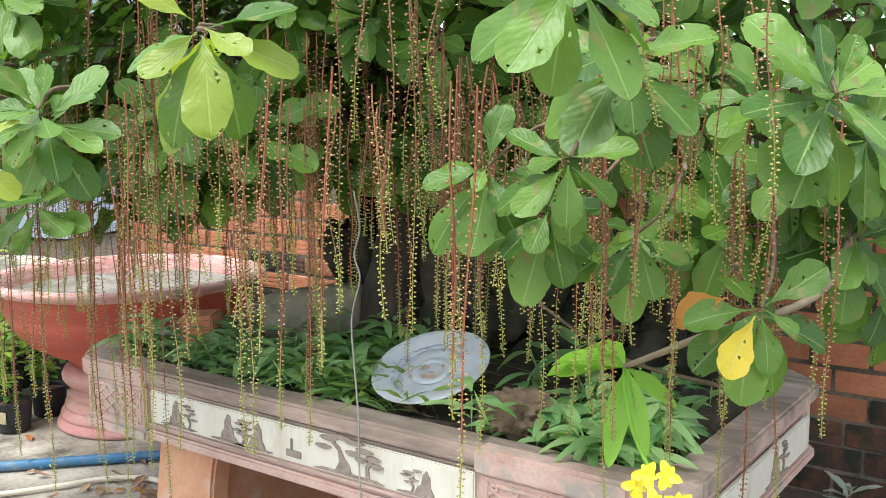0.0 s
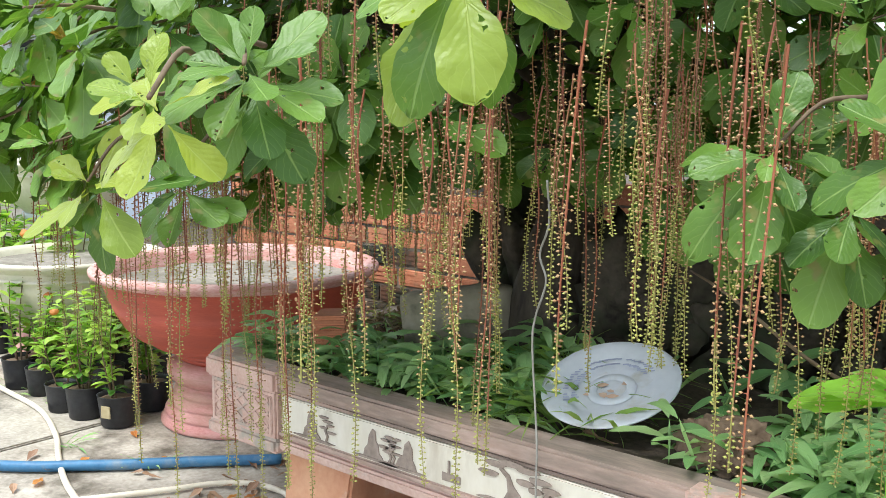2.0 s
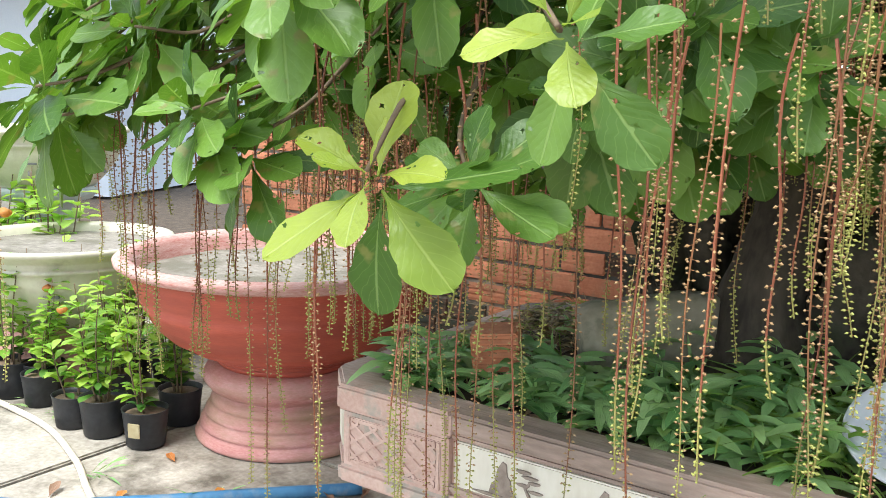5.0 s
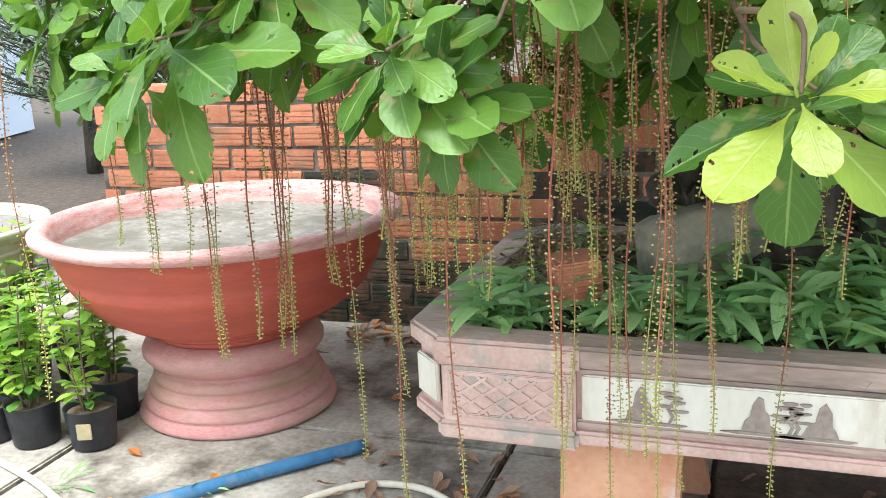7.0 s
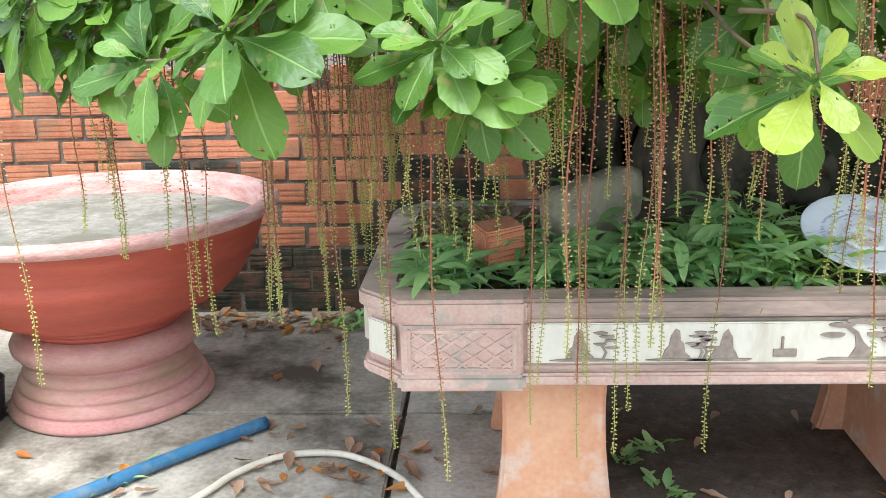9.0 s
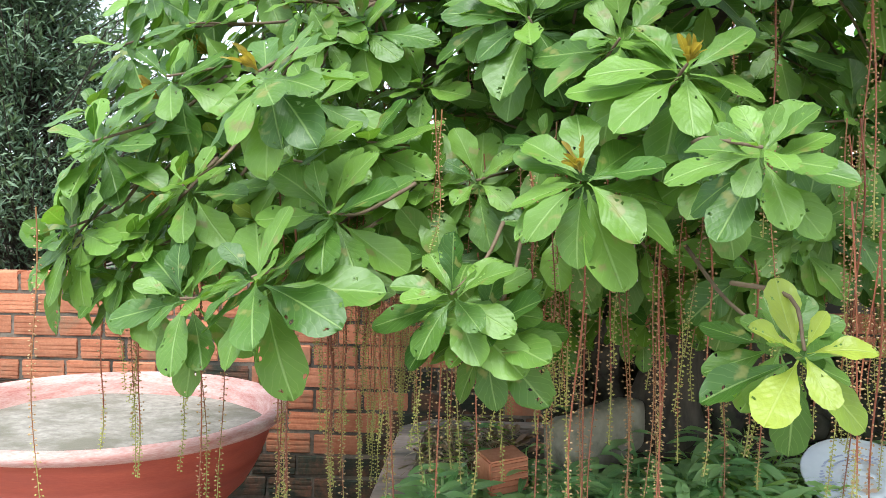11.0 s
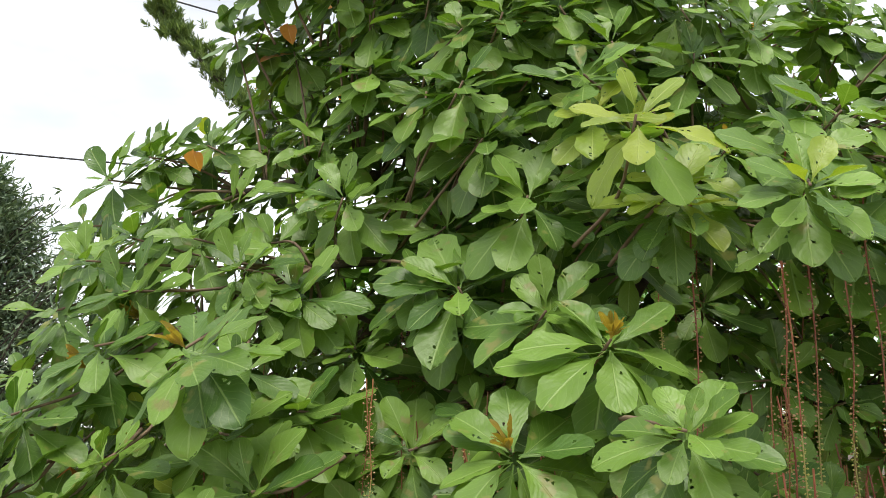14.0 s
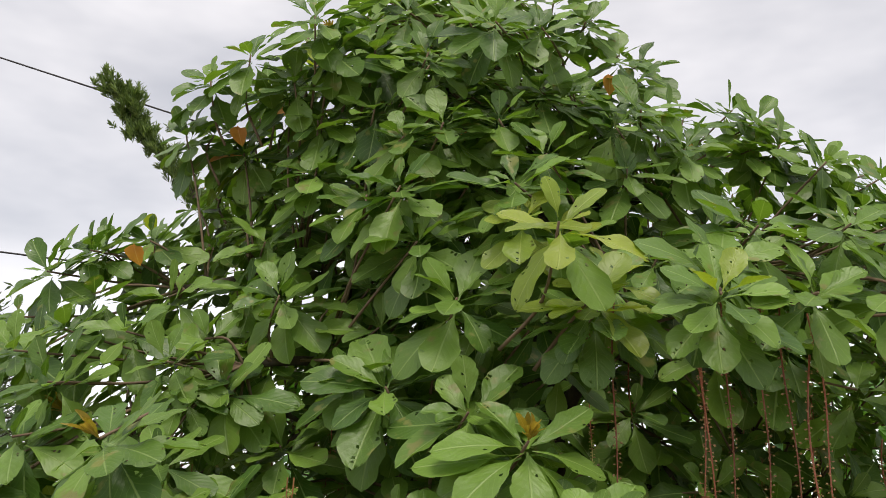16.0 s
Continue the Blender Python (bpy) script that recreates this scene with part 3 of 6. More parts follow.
def relief_pine(name, s, seed):
    """A small relief of a rock with a leaning pine, standing on z = 0 in the xz plane."""
    rnd = random.Random(seed)
    bm = bmesh.new()
    layers = []

    def slab(pts, d=0.003):
        layers.append(1)
        d += 0.00025 * len(layers)
        lo = [bm.verts.new((x * s, 0, z * s)) for x, z in pts]
        hi = [bm.verts.new((x * s, -d, z * s)) for x, z in pts]
        bm.faces.new(hi)
        for i in range(len(pts)):
            bm.faces.new((lo[i], lo[(i + 1) % len(pts)], hi[(i + 1) % len(pts)], hi[i]))

    def pad(cx, cz, w, h):
        slab([(cx + w * math.cos(a) * (1 + 0.2 * math.sin(3 * a)), cz + h * math.sin(a)) for a in [2 * math.pi * k / 9 for k in range(9)]])

    if seed % 2 == 0:
        slab([(-0.5, 0), (-0.42, 0.3), (-0.3, 0.42), (-0.24, 0.75), (-0.1, 0.98), (0.02, 0.92), (0.06, 0.6), (0.16, 0.5), (0.2, 0.22), (0.34, 0.1), (0.4, 0)])
    else:
        slab([(-0.2, 0), (-0.05, 0.3), (0.12, 0.42), (0.2, 0.8), (0.35, 0.95), (0.5, 0.7), (0.52, 0.35), (0.62, 0.2), (0.7, 0)])
    bx = 0.62 if seed % 2 == 0 else -0.35
    trunk = [(bx, 0), (bx + 0.1, 0.22), (bx - 0.02, 0.42), (bx + 0.12, 0.62)]
    for (xa, za), (xb, zb) in zip(trunk, trunk[1:]):
        slab([(xa - 0.04, za), (xa + 0.05, za), (xb + 0.04, zb), (xb - 0.03, zb)])
    for k in range(5):
        pad(bx + rnd.uniform(-0.25, 0.4), 0.38 + 0.12 * k, rnd.uniform(0.14, 0.24), rnd.uniform(0.035, 0.055))
    slab([(-1.0, -0.02), (-0.6, -0.05), (0.9, -0.05), (1.1, 0.0), (0.4, 0.03), (-0.5, 0.03)])
    return from_bm(name, bm, M["relief"])


def relief_big(name, s):
    bm = bmesh.new()
    layers = []

    def slab(pts, d=0.003):
        layers.append(1)
        d += 0.00025 * len(layers)
        lo = [bm.verts.new((x * s, 0, z * s)) for x, z in pts]
        hi = [bm.verts.new((x * s, -d, z * s)) for x, z in pts]
        bm.faces.new(hi)
        for i in range(len(pts)):
            bm.faces.new((lo[i], lo[(i + 1) % len(pts)], hi[(i + 1) % len(pts)], hi[i]))

    slab([(-0.15, 0), (0.45, 0), (0.38, 0.25), (0.18, 0.45), (0.05, 0.7), (-0.2, 0.85), (-0.24, 0.78), (-0.02, 0.6), (0.02, 0.3)])
    slab([(0.95, 0), (1.1, 0), (1.05, 0.3), (1.2, 0.5), (1.1, 0.55), (0.95, 0.35)])
    rnd = random.Random(4)
    for cx, cz, w in ((-0.55, 0.62, 0.3), (-0.35, 0.88, 0.32), (0.1, 0.98, 0.36), (0.55, 0.92, 0.35), (0.9, 0.75, 0.3), (0.5, 0.62, 0.25), (1.2, 0.6, 0.25), (1.35, 0.42, 0.2), (0.8, 0.5, 0.2)):
        slab([(cx + w * math.cos(a) * (1 + 0.15 * math.sin(3 * a + cx)), cz + 0.075 * math.sin(a)) for a in [2 * math.pi * k / 10 for k in range(10)]])
    slab([(-0.9, -0.03), (1.6, -0.03), (1.3, 0.03), (-0.6, 0.03)])
    return from_bm(name, bm, M["relief"])


def build_tray():
    t = empty("bonsai_tray", 0.5, 0.4, 0)
    tagged(t, "long weathered pink concrete tray with cream relief panels on legs", "planter")
    inv = Matrix.Translation((-0.5, -0.4, 0))
    o = tray_outline()
    inner = tray_outline(-0.075, 0.085)
    part("body", ring("tray_body", tray_outline(-0.006), inner, PZ0 + 0.02, PZ1 - 0.03, M["planter_pink"]), t, at=inv)
    part("bottom", prism("tray_bottom", tray_outline(-0.02), PZ0 + 0.012, PZ0 + 0.05, M["planter_pink"]), t, at=inv)
    part("rim", ring("tray_rim", tray_outline(0.012), inner, PZ1 - 0.042, PZ1, M["planter_rim"], 0.007), t, at=inv)
    part("lower_moulding", ring("tray_moulding", tray_outline(0.008), tray_outline(-0.06), PZ0, PZ0 + 0.028, M["planter_pink"], 0.006), t, at=inv)
    part("upper_moulding", box("moulding", 0.0, 1.084, -0.014, 0.0, PZ1 - 0.055, PZ1 - 0.043, M["planter_rim"], 0.003), t, at=inv)
    part("bead", box("bead", 0.0, 1.084, -0.018, 0.0, PZ0 + 0.036, PZ0 + 0.052, M["planter_rim"], 0.004), t, at=inv)
    # corner blocks with raised lattice
    for bx0, bx1 in ((-0.262, 0.002), (1.092, 1.415)):
        blk = part("corner_block", box("corner_block", bx0, bx1, -0.026, 0.0, PZ0 + 0.024, PZ1 - 0.048, M["planter_pink"], 0.006), t, at=inv)
        cap = part("block_cap", box("block_cap", bx0 - 0.012, bx1 + 0.008, -0.036, 0.02, PZ1 - 0.052, PZ1 + 0.003, M["planter_pink"], 0.008), t, at=inv)
        foot = part("block_foot", box("block_foot", bx0 - 0.01, bx1 + 0.006, -0.034, 0.02, PZ0 - 0.008, PZ0 + 0.03, M["planter_pink"], 0.008), t, at=inv)
        bm = bmesh.new()
        fz0, fz1 = PZ0 + 0.038, PZ1 - 0.062
        for a in (bx0 + 0.014, bx1 - 0.024):
            box_bm(bm, a, a + 0.010, -0.0302, -0.024, fz0, fz1, 0.002)
        for b in (fz0, fz1 - 0.010):
            box_bm(bm, bx0 + 0.026, bx1 - 0.026, -0.0305, -0.024, b, b + 0.010, 0.002)
        step = 0.048
        h = fz1 - fz0 - 0.02
        k = -4
        while bx0 + 0.026 + k * step < bx1 - 0.026:
            for sgn in (1, -1):
                xa = bx0 + 0.026 + k * step
                xb = xa + h * 1.5
                pts = []
                for s in (0, 1):
                    x = xa + (xb - xa) * s
                    z = fz0 + 0.01 + h * (s if sgn > 0 else 1 - s)
                    pts.append((x, z))
                (xa2, za), (xb2, zb) = pts
                lo, hi = bx0 + 0.024, bx1 - 0.024
                if xb2 <= lo or xa2 >= hi:
                    continue
                ka = max((lo - xa2) / (xb2 - xa2), 0)
                kb = min((hi - xa2) / (xb2 - xa2), 1)
                p = (xa2 + (xb2 - xa2) * ka, za + (zb - za) * ka)
                q = (xa2 + (xb2 - xa2) * kb, za + (zb - za) * kb)
                w = 0.0036
                vs = [bm.verts.new((x, y, z)) for x, z in ((p[0], p[1] - w), (q[0], q[1] - w), (q[0], q[1] + w), (p[0], p[1] + w)) for y in (-0.026, -0.0306 if sgn > 0 else -0.0298)]
                for f in ((1, 3, 5, 7), (0, 1, 7, 6), (2, 3, 1, 0), (4, 5, 3, 2), (6, 7, 5, 4)):
                    bm.faces.new([vs[i] for i in f])
            k += 1
        lat = part("lattice", from_bm("lattice", bm, M["planter_pink"]), blk)
    # cream panels
    front = part("panel", box("panel", 0.012, 1.072, -0.0165, 0.0, 0.455, PZ1 - 0.056, M["cream"], 0.003), t, "cream panel with grey pine and rock reliefs", at=inv)
    z = 0.466
    for x, s, seed in ((0.128, 0.07, 0), (0.332, 0.07, 2), (0.41, 0.07, 1)):
        part("relief", relief_pine("relief", s, seed), front, at=pose(x, -0.0165, z))
    part("relief", box("relief_boat", 0.0, 0.05, -0.0195, -0.0165, 0, 0.018, M["relief"], 0.001), front, at=pose(0.53, 0, z + 0.004))
    part("relief", box("relief_mast", 0.0, 0.006, -0.0205, -0.0165, 0, 0.03, M["relief"], 0.001), front, at=pose(0.546, 0, z + 0.02))
    part("relief", relief_big("relief_pine", 0.085), front, at=pose(0.70, -0.0165, z))
    part("relief", relief_pine("relief", 0.06, 3), front, at=pose(0.93, -0.0165, z))
    # ends: cream panels on the chamfers and short sides
    c = 0.092
    for sx, x in ((-1, PX0), (1, PX1)):
        side = part("side_panel", box("side_panel", -0.33, 0.33, -0.012, 0.0, 0.457, PZ1 - 0.062, M["cream"], 0.003), t,
                    at=inv @ pose(x, 0.47, 0, 0, 0, 90 * sx))
        part("relief", relief_pine("relief", 0.08, 2), side, at=pose(0.05, -0.012, z))
        part("chamfer_panel", box("chamfer_panel", -0.045, 0.045, -0.010, 0.0, 0.457, PZ1 - 0.062, M["cream"], 0.003), t,
             at=inv @ pose(x - sx * c * 0.5, c * 0.5 - 0.012, 0, 0, 0, 45 * sx))
    # legs: two broad bowed slabs each, tied by a web
    for lx in (-0.052, 0.88):
        leg = part("leg", prism("leg_web", [(lx + 0.05, 0.1), (lx + 0.2, 0.1), (lx + 0.2, 0.62), (lx + 0.05, 0.62)], 0.0, PZ0 + 0.012, M["leg"], 0.01), t, at=inv)
        for y in (0.055, 0.60):
            bm = bmesh.new()
            for i in range(8):
                s = i / 7
                zz = PZ0 * (1 - s) + 0.008 * s - 0.004
                hw = 0.110 + 0.035 * (s ** 2) + 0.012 * (1 - s) ** 4
                yy = y - 0.028 * math.sin(s * 2.6)
                for xx, y2 in ((lx + 0.125 - hw, yy), (lx + 0.125 + hw, yy), (lx + 0.125 + hw, yy + 0.065), (lx + 0.125 - hw, yy + 0.065)):
                    bm.verts.new((xx, y2, zz))
            bm.verts.ensure_lookup_table()
            for i in range(7):
                for k in range(4):
                    bm.faces.new([bm.verts[i * 4 + k], bm.verts[i * 4 + (k + 1) % 4], bm.verts[i * 4 + 4 + (k + 1) % 4], bm.verts[i * 4 + 4 + k]])
            bm.faces.new([bm.verts[k] for k in range(4)])
            bm.faces.new([bm.verts[28 + k] for k in (3, 2, 1, 0)])
            bmesh.ops.bevel(bm, geom=[e for e in bm.edges if abs(e.verts[0].co.z - e.verts[1].co.z) > 0.02], offset=0.008, segments=2, affect="EDGES", clamp_overlap=True)
            part("leg_slab", from_bm("leg_slab", bm, M["leg"], False), leg)


build_tray()


def build_soil():
    """Uneven soil that fills the tray."""
    n, k = 60, 32
    x0, x1, y0, y1 = PX0 + 0.085, PX1 - 0.085, 0.065, PY1 - 0.08
    verts, faces = [], []
    for j in range(k + 1):
        for i in range(n + 1):
            x, y = x0 + (x1 - x0) * i / n, y0 + (y1 - y0) * j / k
            e = min(i, n - i, j, k - j)
            h = PZ1 - 0.03 + 0.018 * noise.noise(Vector((x * 6, y * 6, 0))) + 0.01 * noise.noise(Vector((x * 22, y * 22, 3))) + 0.055 * math.exp(-((x - 0.55) ** 2 / 0.35 + (y - 0.6) ** 2 / 0.09))
            verts.append((x, y, PZ1 - 0.09 if e == 0 else h))
    for j in range(k):
        for i in range(n):
            a = j * (n + 1) + i
            faces.append((a, a + 1, a + n + 2, a + n + 1))
    ob = new("tray_soil", mesh_of("tray_soil", verts, faces, M["dirt"], smooth=True))
    tagged(ob, "dark uneven soil filling the bonsai tray", "soil", kind="stuff")


build_soil()


def soil_z(x, y):
    return PZ1 - 0.03 + 0.018 * noise.noise(Vector((x * 6, y * 6, 0))) + 0.01 * noise.noise(Vector((x * 22, y * 22, 3))) + 0.055 * math.exp(-((x - 0.55) ** 2 / 0.35 + (y - 0.6) ** 2 / 0.09))


# ---- large red pot on its turned base ----
def build_red_pot(x, y):
    p = empty("large_pot", x, y, 0)
    p.scale = (1.0, 1.0, 0.945)
    tagged(p, "large empty terracotta red pot on a ribbed faded pink base", "pot")
    prof = [(0.0, 0.0), (0.312, 0.0)]
    for k in range(33):
        z = 0.168 * k / 32
        prof.append((0.312 - 0.072 * (z / 0.168) ** 1.1 + 0.013 * abs(math.sin(math.pi * z / 0.042)) ** 0.6, z))
    prof += [(0.240, 0.172), (0.252, 0.180), (0.272, 0.192), (0.288, 0.214), (0.290, 0.236), (0.278, 0.260), (0.250, 0.275), (0.0, 0.275)]
    part("base", revolve("pot_base", prof, M["pot_pink"], 72, 0.004, 3), p, "faded pink ribbed pedestal")
    part("bowl", revolve("pot_bowl", [(0.0, 0.276), (0.236, 0.276), (0.244, 0.284), (0.25, 0.294), (0.246, 0.297), (0.258, 0.301), (0.268, 0.311), (0.264, 0.314), (0.280, 0.319), (0.298, 0.328), (0.295, 0.332), (0.318, 0.338), (0.345, 0.35), (0.343, 0.353), (0.40, 0.386), (0.445, 0.432), (0.478, 0.49),
                                      (0.491, 0.52), (0.489, 0.523), (0.503, 0.55), (0.52, 0.604), (0.53, 0.63), (0.535, 0.634)], M["pot_red"], 96), p)
    part("lip", revolve("pot_lip", [(0.53, 0.632), (0.556, 0.640), (0.571, 0.652), (0.573, 0.668), (0.562, 0.678), (0.54, 0.682), (0.522, 0.676), (0.512, 0.655), (0.500, 0.62), (0.49, 0.58)], M["pot_lip"], 96), p, "worn pale pink lip")
    verts, faces = [(0, 0, 0.604)], []
    for r in range(1, 9):
        for i in range(48):
            a = 2 * math.pi * i / 48
            rr = 0.500 * r / 8
            verts.append((rr * math.cos(a), rr * math.sin(a), 0.604 + 0.012 * noise.noise(Vector((rr * math.cos(a) * 7, rr * math.sin(a) * 7, 1)))))
    for i in range(48):
        faces.append((0, 1 + i, 1 + (i + 1) % 48))
    for r in range(7):
        for i in range(48):
            a, b = 1 + r * 48 + i, 1 + r * 48 + (i + 1) % 48
            faces.append((a, a + 48, b + 48, b))
    part("sand_fill", mesh_of("sand_fill", verts, faces, M["grey_fill"], smooth=True), p, "dry grey sand inside")


build_red_pot(-1.30, 0.865)


def build_glazed_pot(x, y, z, r, h, stand, label):
    p = empty("glazed_pot", x, y, 0)
    tagged(p, label, "pot")
    prof = [(0.0, 0), (0.58, 0), (0.62, 0.06), (0.72, 0.2), (0.84, 0.42), (0.9, 0.62), (0.91, 0.72), (0.925, 0.73), (0.92, 0.76), (0.905, 0.77), (0.925, 0.79), (0.915, 0.83), (0.93, 0.86),
            (1.0, 0.92), (1.03, 0.96), (1.02, 1.0), (0.97, 1.0), (0.93, 0.95), (0.9, 0.85)]
    part("bowl", revolve("glazed_bowl", [(a * r, z + b * h) for a, b in prof], M["glaze"], 72), p)
    part("soil", revolve("pot_soil", [(0.0, z + 0.9 * h), (0.915 * r, z + 0.88 * h)], M["grey_fill"], 48), p)
    for k in range(6):
        a = k * 1.05 + 0.3
        bm = bmesh.new()
        rnd = random.Random(k)
        for dx, dz, w, hh in ((0, 0, 0.09, 0.02), (0, 0.045, 0.07, 0.02), (0.0, 0.09, 0.045, 0.02), (0, -0.05, 0.03, 0.04), (-0.06, 0.02, 0.03, 0.025), (0.06, 0.02, 0.03, 0.025)):
            box_bm(bm, dx * r * 1.6 - w * r * 0.8, dx * r * 1.6 + w * r * 0.8, -0.004, 0.004, dz * h * 3.2 - hh * h, dz * h * 3.2 + hh * h, 0.002)
        m = from_bm("motif", bm, M["glaze_dark"])
        part("motif", m, p, at=pose(0.852 * r * math.cos(a), 0.852 * r * math.sin(a), z + 0.46 * h, -16, 0, math.degrees(a) + 90))["kind"] = "stuff"
    if stand == "pink":
        part("stand", revolve("stand", [(0.0, 0), (0.72 * r, 0), (0.74 * r, 0.03), (0.68 * r, 0.06), (0.7 * r, 0.1), (0.62 * r, z * 0.6), (0.6 * r, z - 0.02), (0.6 * r, z), (0, z)], M["pot_pink"], 48), p, "faded pink round stand")
    else:
        part("stand", revolve("stand", [(0.0, 0), (0.55 * r, 0), (0.55 * r, 0.08), (0.4 * r, 0.12), (0.3 * r, z * 0.35), (0.38 * r, z * 0.5), (0.3 * r, z * 0.62), (0.36 * r, z * 0.75), (0.3 * r, z * 0.86), (0.55 * r, z * 0.9), (0.62 * r, z - 0.02), (0.62 * r, z), (0, z)],
                              M["stand_blue"], 48), p, "pale blue turned baluster stand")


build_glazed_pot(-2.48, 0.78, 0.24, 0.42, 0.33, "pink", "cream glazed round pot with dark motifs on a pink stand")
build_glazed_pot(-3.52, 1.34, 0.66, 0.42, 0.30, "blue", "cream glazed pot raised on a pale blue baluster stand")


# ---- tree ----
CROWN = ((0.92, -0.46, -1.0, 1.8), (1.2, -0.57, -1.1, 2.05), (1.6, -0.50, -1.06, 2.1), (1.8, -0.42, -1.0, 2.05), (2.0, -0.28, -0.94, 1.95), (2.35, 0.02, -0.74, 1.6),
         (2.6, 0.12, -0.64, 1.2), (2.75, 0.22, -0.54, 0.72), (2.95, 0.35, -0.36, 0.54), (3.15, 0.5, -0.16, 0.38), (3.35, 0.75, 0.0, 0.25))


def crown_at(z):
    """Front y, middle x and half width of the crown at a height."""
    zs = [c[0] for c in CROWN]
    xl, xr = np.interp(z, zs, [c[2] for c in CROWN]), np.interp(z, zs, [c[3] for c in CROWN])
    return np.interp(z, zs, [c[1] for c in CROWN]), (xl + xr) / 2, (xr - xl) / 2


LEAVES = [leaf_data(0.136, 0.066, 14, 6, droop=(-0.05, 0.12, 0.26, 0.4)[k % 4], cup=(0.05, 0.2, 0.36)[k % 3], wave=0.024, seed=k, holes=(1, 2, 0, 3, 2, 4, 1, 2)[k], shape=0.95 + 0.15 * (k % 3), tip=5.6) for k in range(8)]
LEAVES_LOW = [leaf_data(0.136, 0.064, 8, 4, droop=(-0.05, 0.15, 0.35)[k % 3], cup=(0.05, 0.32)[k % 2], wave=0.026, seed=20 + k, tip=5.6) for k in range(6)]
NEAR_LEAVES = []


def rosette(center, axis, n, size, seed, heaps, near=False, young=0):
    """A whorl of leaves round a shoot tip: outer ones long and spreading, inner ones short and upright."""
    rnd = random.Random(seed)
    c, ax = Vector(center), Vector(axis).normalized()
    a = ax.orthogonal().normalized()
    b = ax.cross(a)
    turn = rnd.uniform(0, 6.28)
    for k in range(n):
        t = turn + k * 2.39996 + rnd.uniform(-0.2, 0.2)
        inner = k / max(n - 1, 1)
        tilt = radians(108 - 62 * inner ** 1.5 + rnd.uniform(-12, 12))
        d = (a * math.cos(t) + b * math.sin(t)) * math.sin(tilt) + ax * math.cos(tilt)
        d = (d + Vector((0, 0, -0.22 * (1 - inner) - (0.55 if young in (40, 50) else 0.0)))).normalized()
        s = size * (1.14 - 0.58 * inner ** 2 + rnd.uniform(-0.2, 0.14))
        up = ax + Vector((0, 0, 0.55)) + Vector((rnd.uniform(-0.3, 0.3), rnd.uniform(-0.3, 0.3), 0))
        m = aim(c - ax * 0.035 * (1 - inner) + d * 0.008, d, up, s)
        slot = 0
        if young == 99:
            slot = 3 if d.x < -0.75 else (1 if d.z < -0.35 and -0.75 <= d.x < -0.1 and inner < 0.5 else 0)
        elif young == 50:
            slot = 1 if k % 2 == 0 or inner > 0.8 else 0
        elif young == 40:
            slot = 0
        elif young and (k >= n - young):
            slot = 1
        elif young < 0 and k >= n - 9:
            slot = 2
            m = aim(c, ax + d * rnd.uniform(0.25, 0.6), up, size * rnd.uniform(0.3, 0.5)) @ Matrix.Diagonal((1, 0.42, 1, 1))
        elif not near and rnd.random() < 0.003:
            slot = 3
        if near and len(NEAR_LEAVES) < 300:
            NEAR_LEAVES.append((rnd.randrange(8), m, slot))
        else:
            data = (LEAVES if near else LEAVES_LOW)
            heaps.add(data[rnd.randrange(len(data))], m, slot)


# shoots whose places stand out: x, y, z, young leaves, size
LOW_SHOOTS = [(-0.445, -0.56, 1.19, 0, 1.05), (-0.14, -0.5, 1.165, 0, 1.05), (-0.77, -0.29, 1.16, 0, 1.0), (0.35, -0.69, 1.12, 8, 0.86), (-0.35, -0.44, 1.29, 0, 1.0), (-0.63, -0.34, 1.33, 0, 1.0), (-0.11, -0.23, 1.35, 0, 1.0), (0.27, -0.74, 1.39, 0, 0.8), (1.168, -0.766, 1.377, 50, 0.98), (1.0, -0.99, 1.24, 9, 0.56), (1.685, -0.168, 0.985, 40, 0.95), (1.551, -0.365, 1.35, 40, 1.0), (1.6, -0.6, 1.43, 40, 0.9), (1.516, -0.455, 1.212, 40, 0.72), (1.317, -0.344, 1.193, 40, 0.85), (1.4, -0.3, 1.13, 40, 0.8), (1.81, -0.32, 1.29, 0, 0.94), (-0.09, -0.47, 1.11, 0, 1.0), (0.37, -0.54, 1.11, 0, 0.8), (0.36, -0.17, 1.19, 0, 1.0), (-0.6, -0.44, 1.14, 0, 1.0), (1.0, -0.885, 1.275, 0, 0.66), (1.51, -0.22, 1.09, 40, 0.85), (0.585, -0.74, 1.255, 6, 0.72)]
MID_SHOOTS = [(0.055, -0.55, 1.36, -3, 1.05), (0.218, -0.5, 1.53, -4, 1.1), (-0.02, -0.21, 1.655, 0, 1.1), (-0.457, -0.48, 1.515, -3, 1.05), (-0.23, -0.05, 1.55, 0, 1.0), (0.27, -0.5, 1.9, 8, 1.05), (0.34, -0.44, 1.79, 7, 0.9), (0.5, -0.62, 1.75, 3, 0.85), (0.4, 0.1, 1.42, 0, 0.9), (0.23, -0.3, 1.97, 9, 1.0), (-0.71, 0.06, 1.62, -2, 1.0), (0.15, -0.1, 1.13, 0, 0.66), (0.23, -0.1, 1.08, 0, 0.66), (0.05, -0.11, 1.09, 0, 0.66), (0.36, -0.1, 1.13, 0, 0.66), (-0.07, -0.11, 1.07, 0, 0.66)]
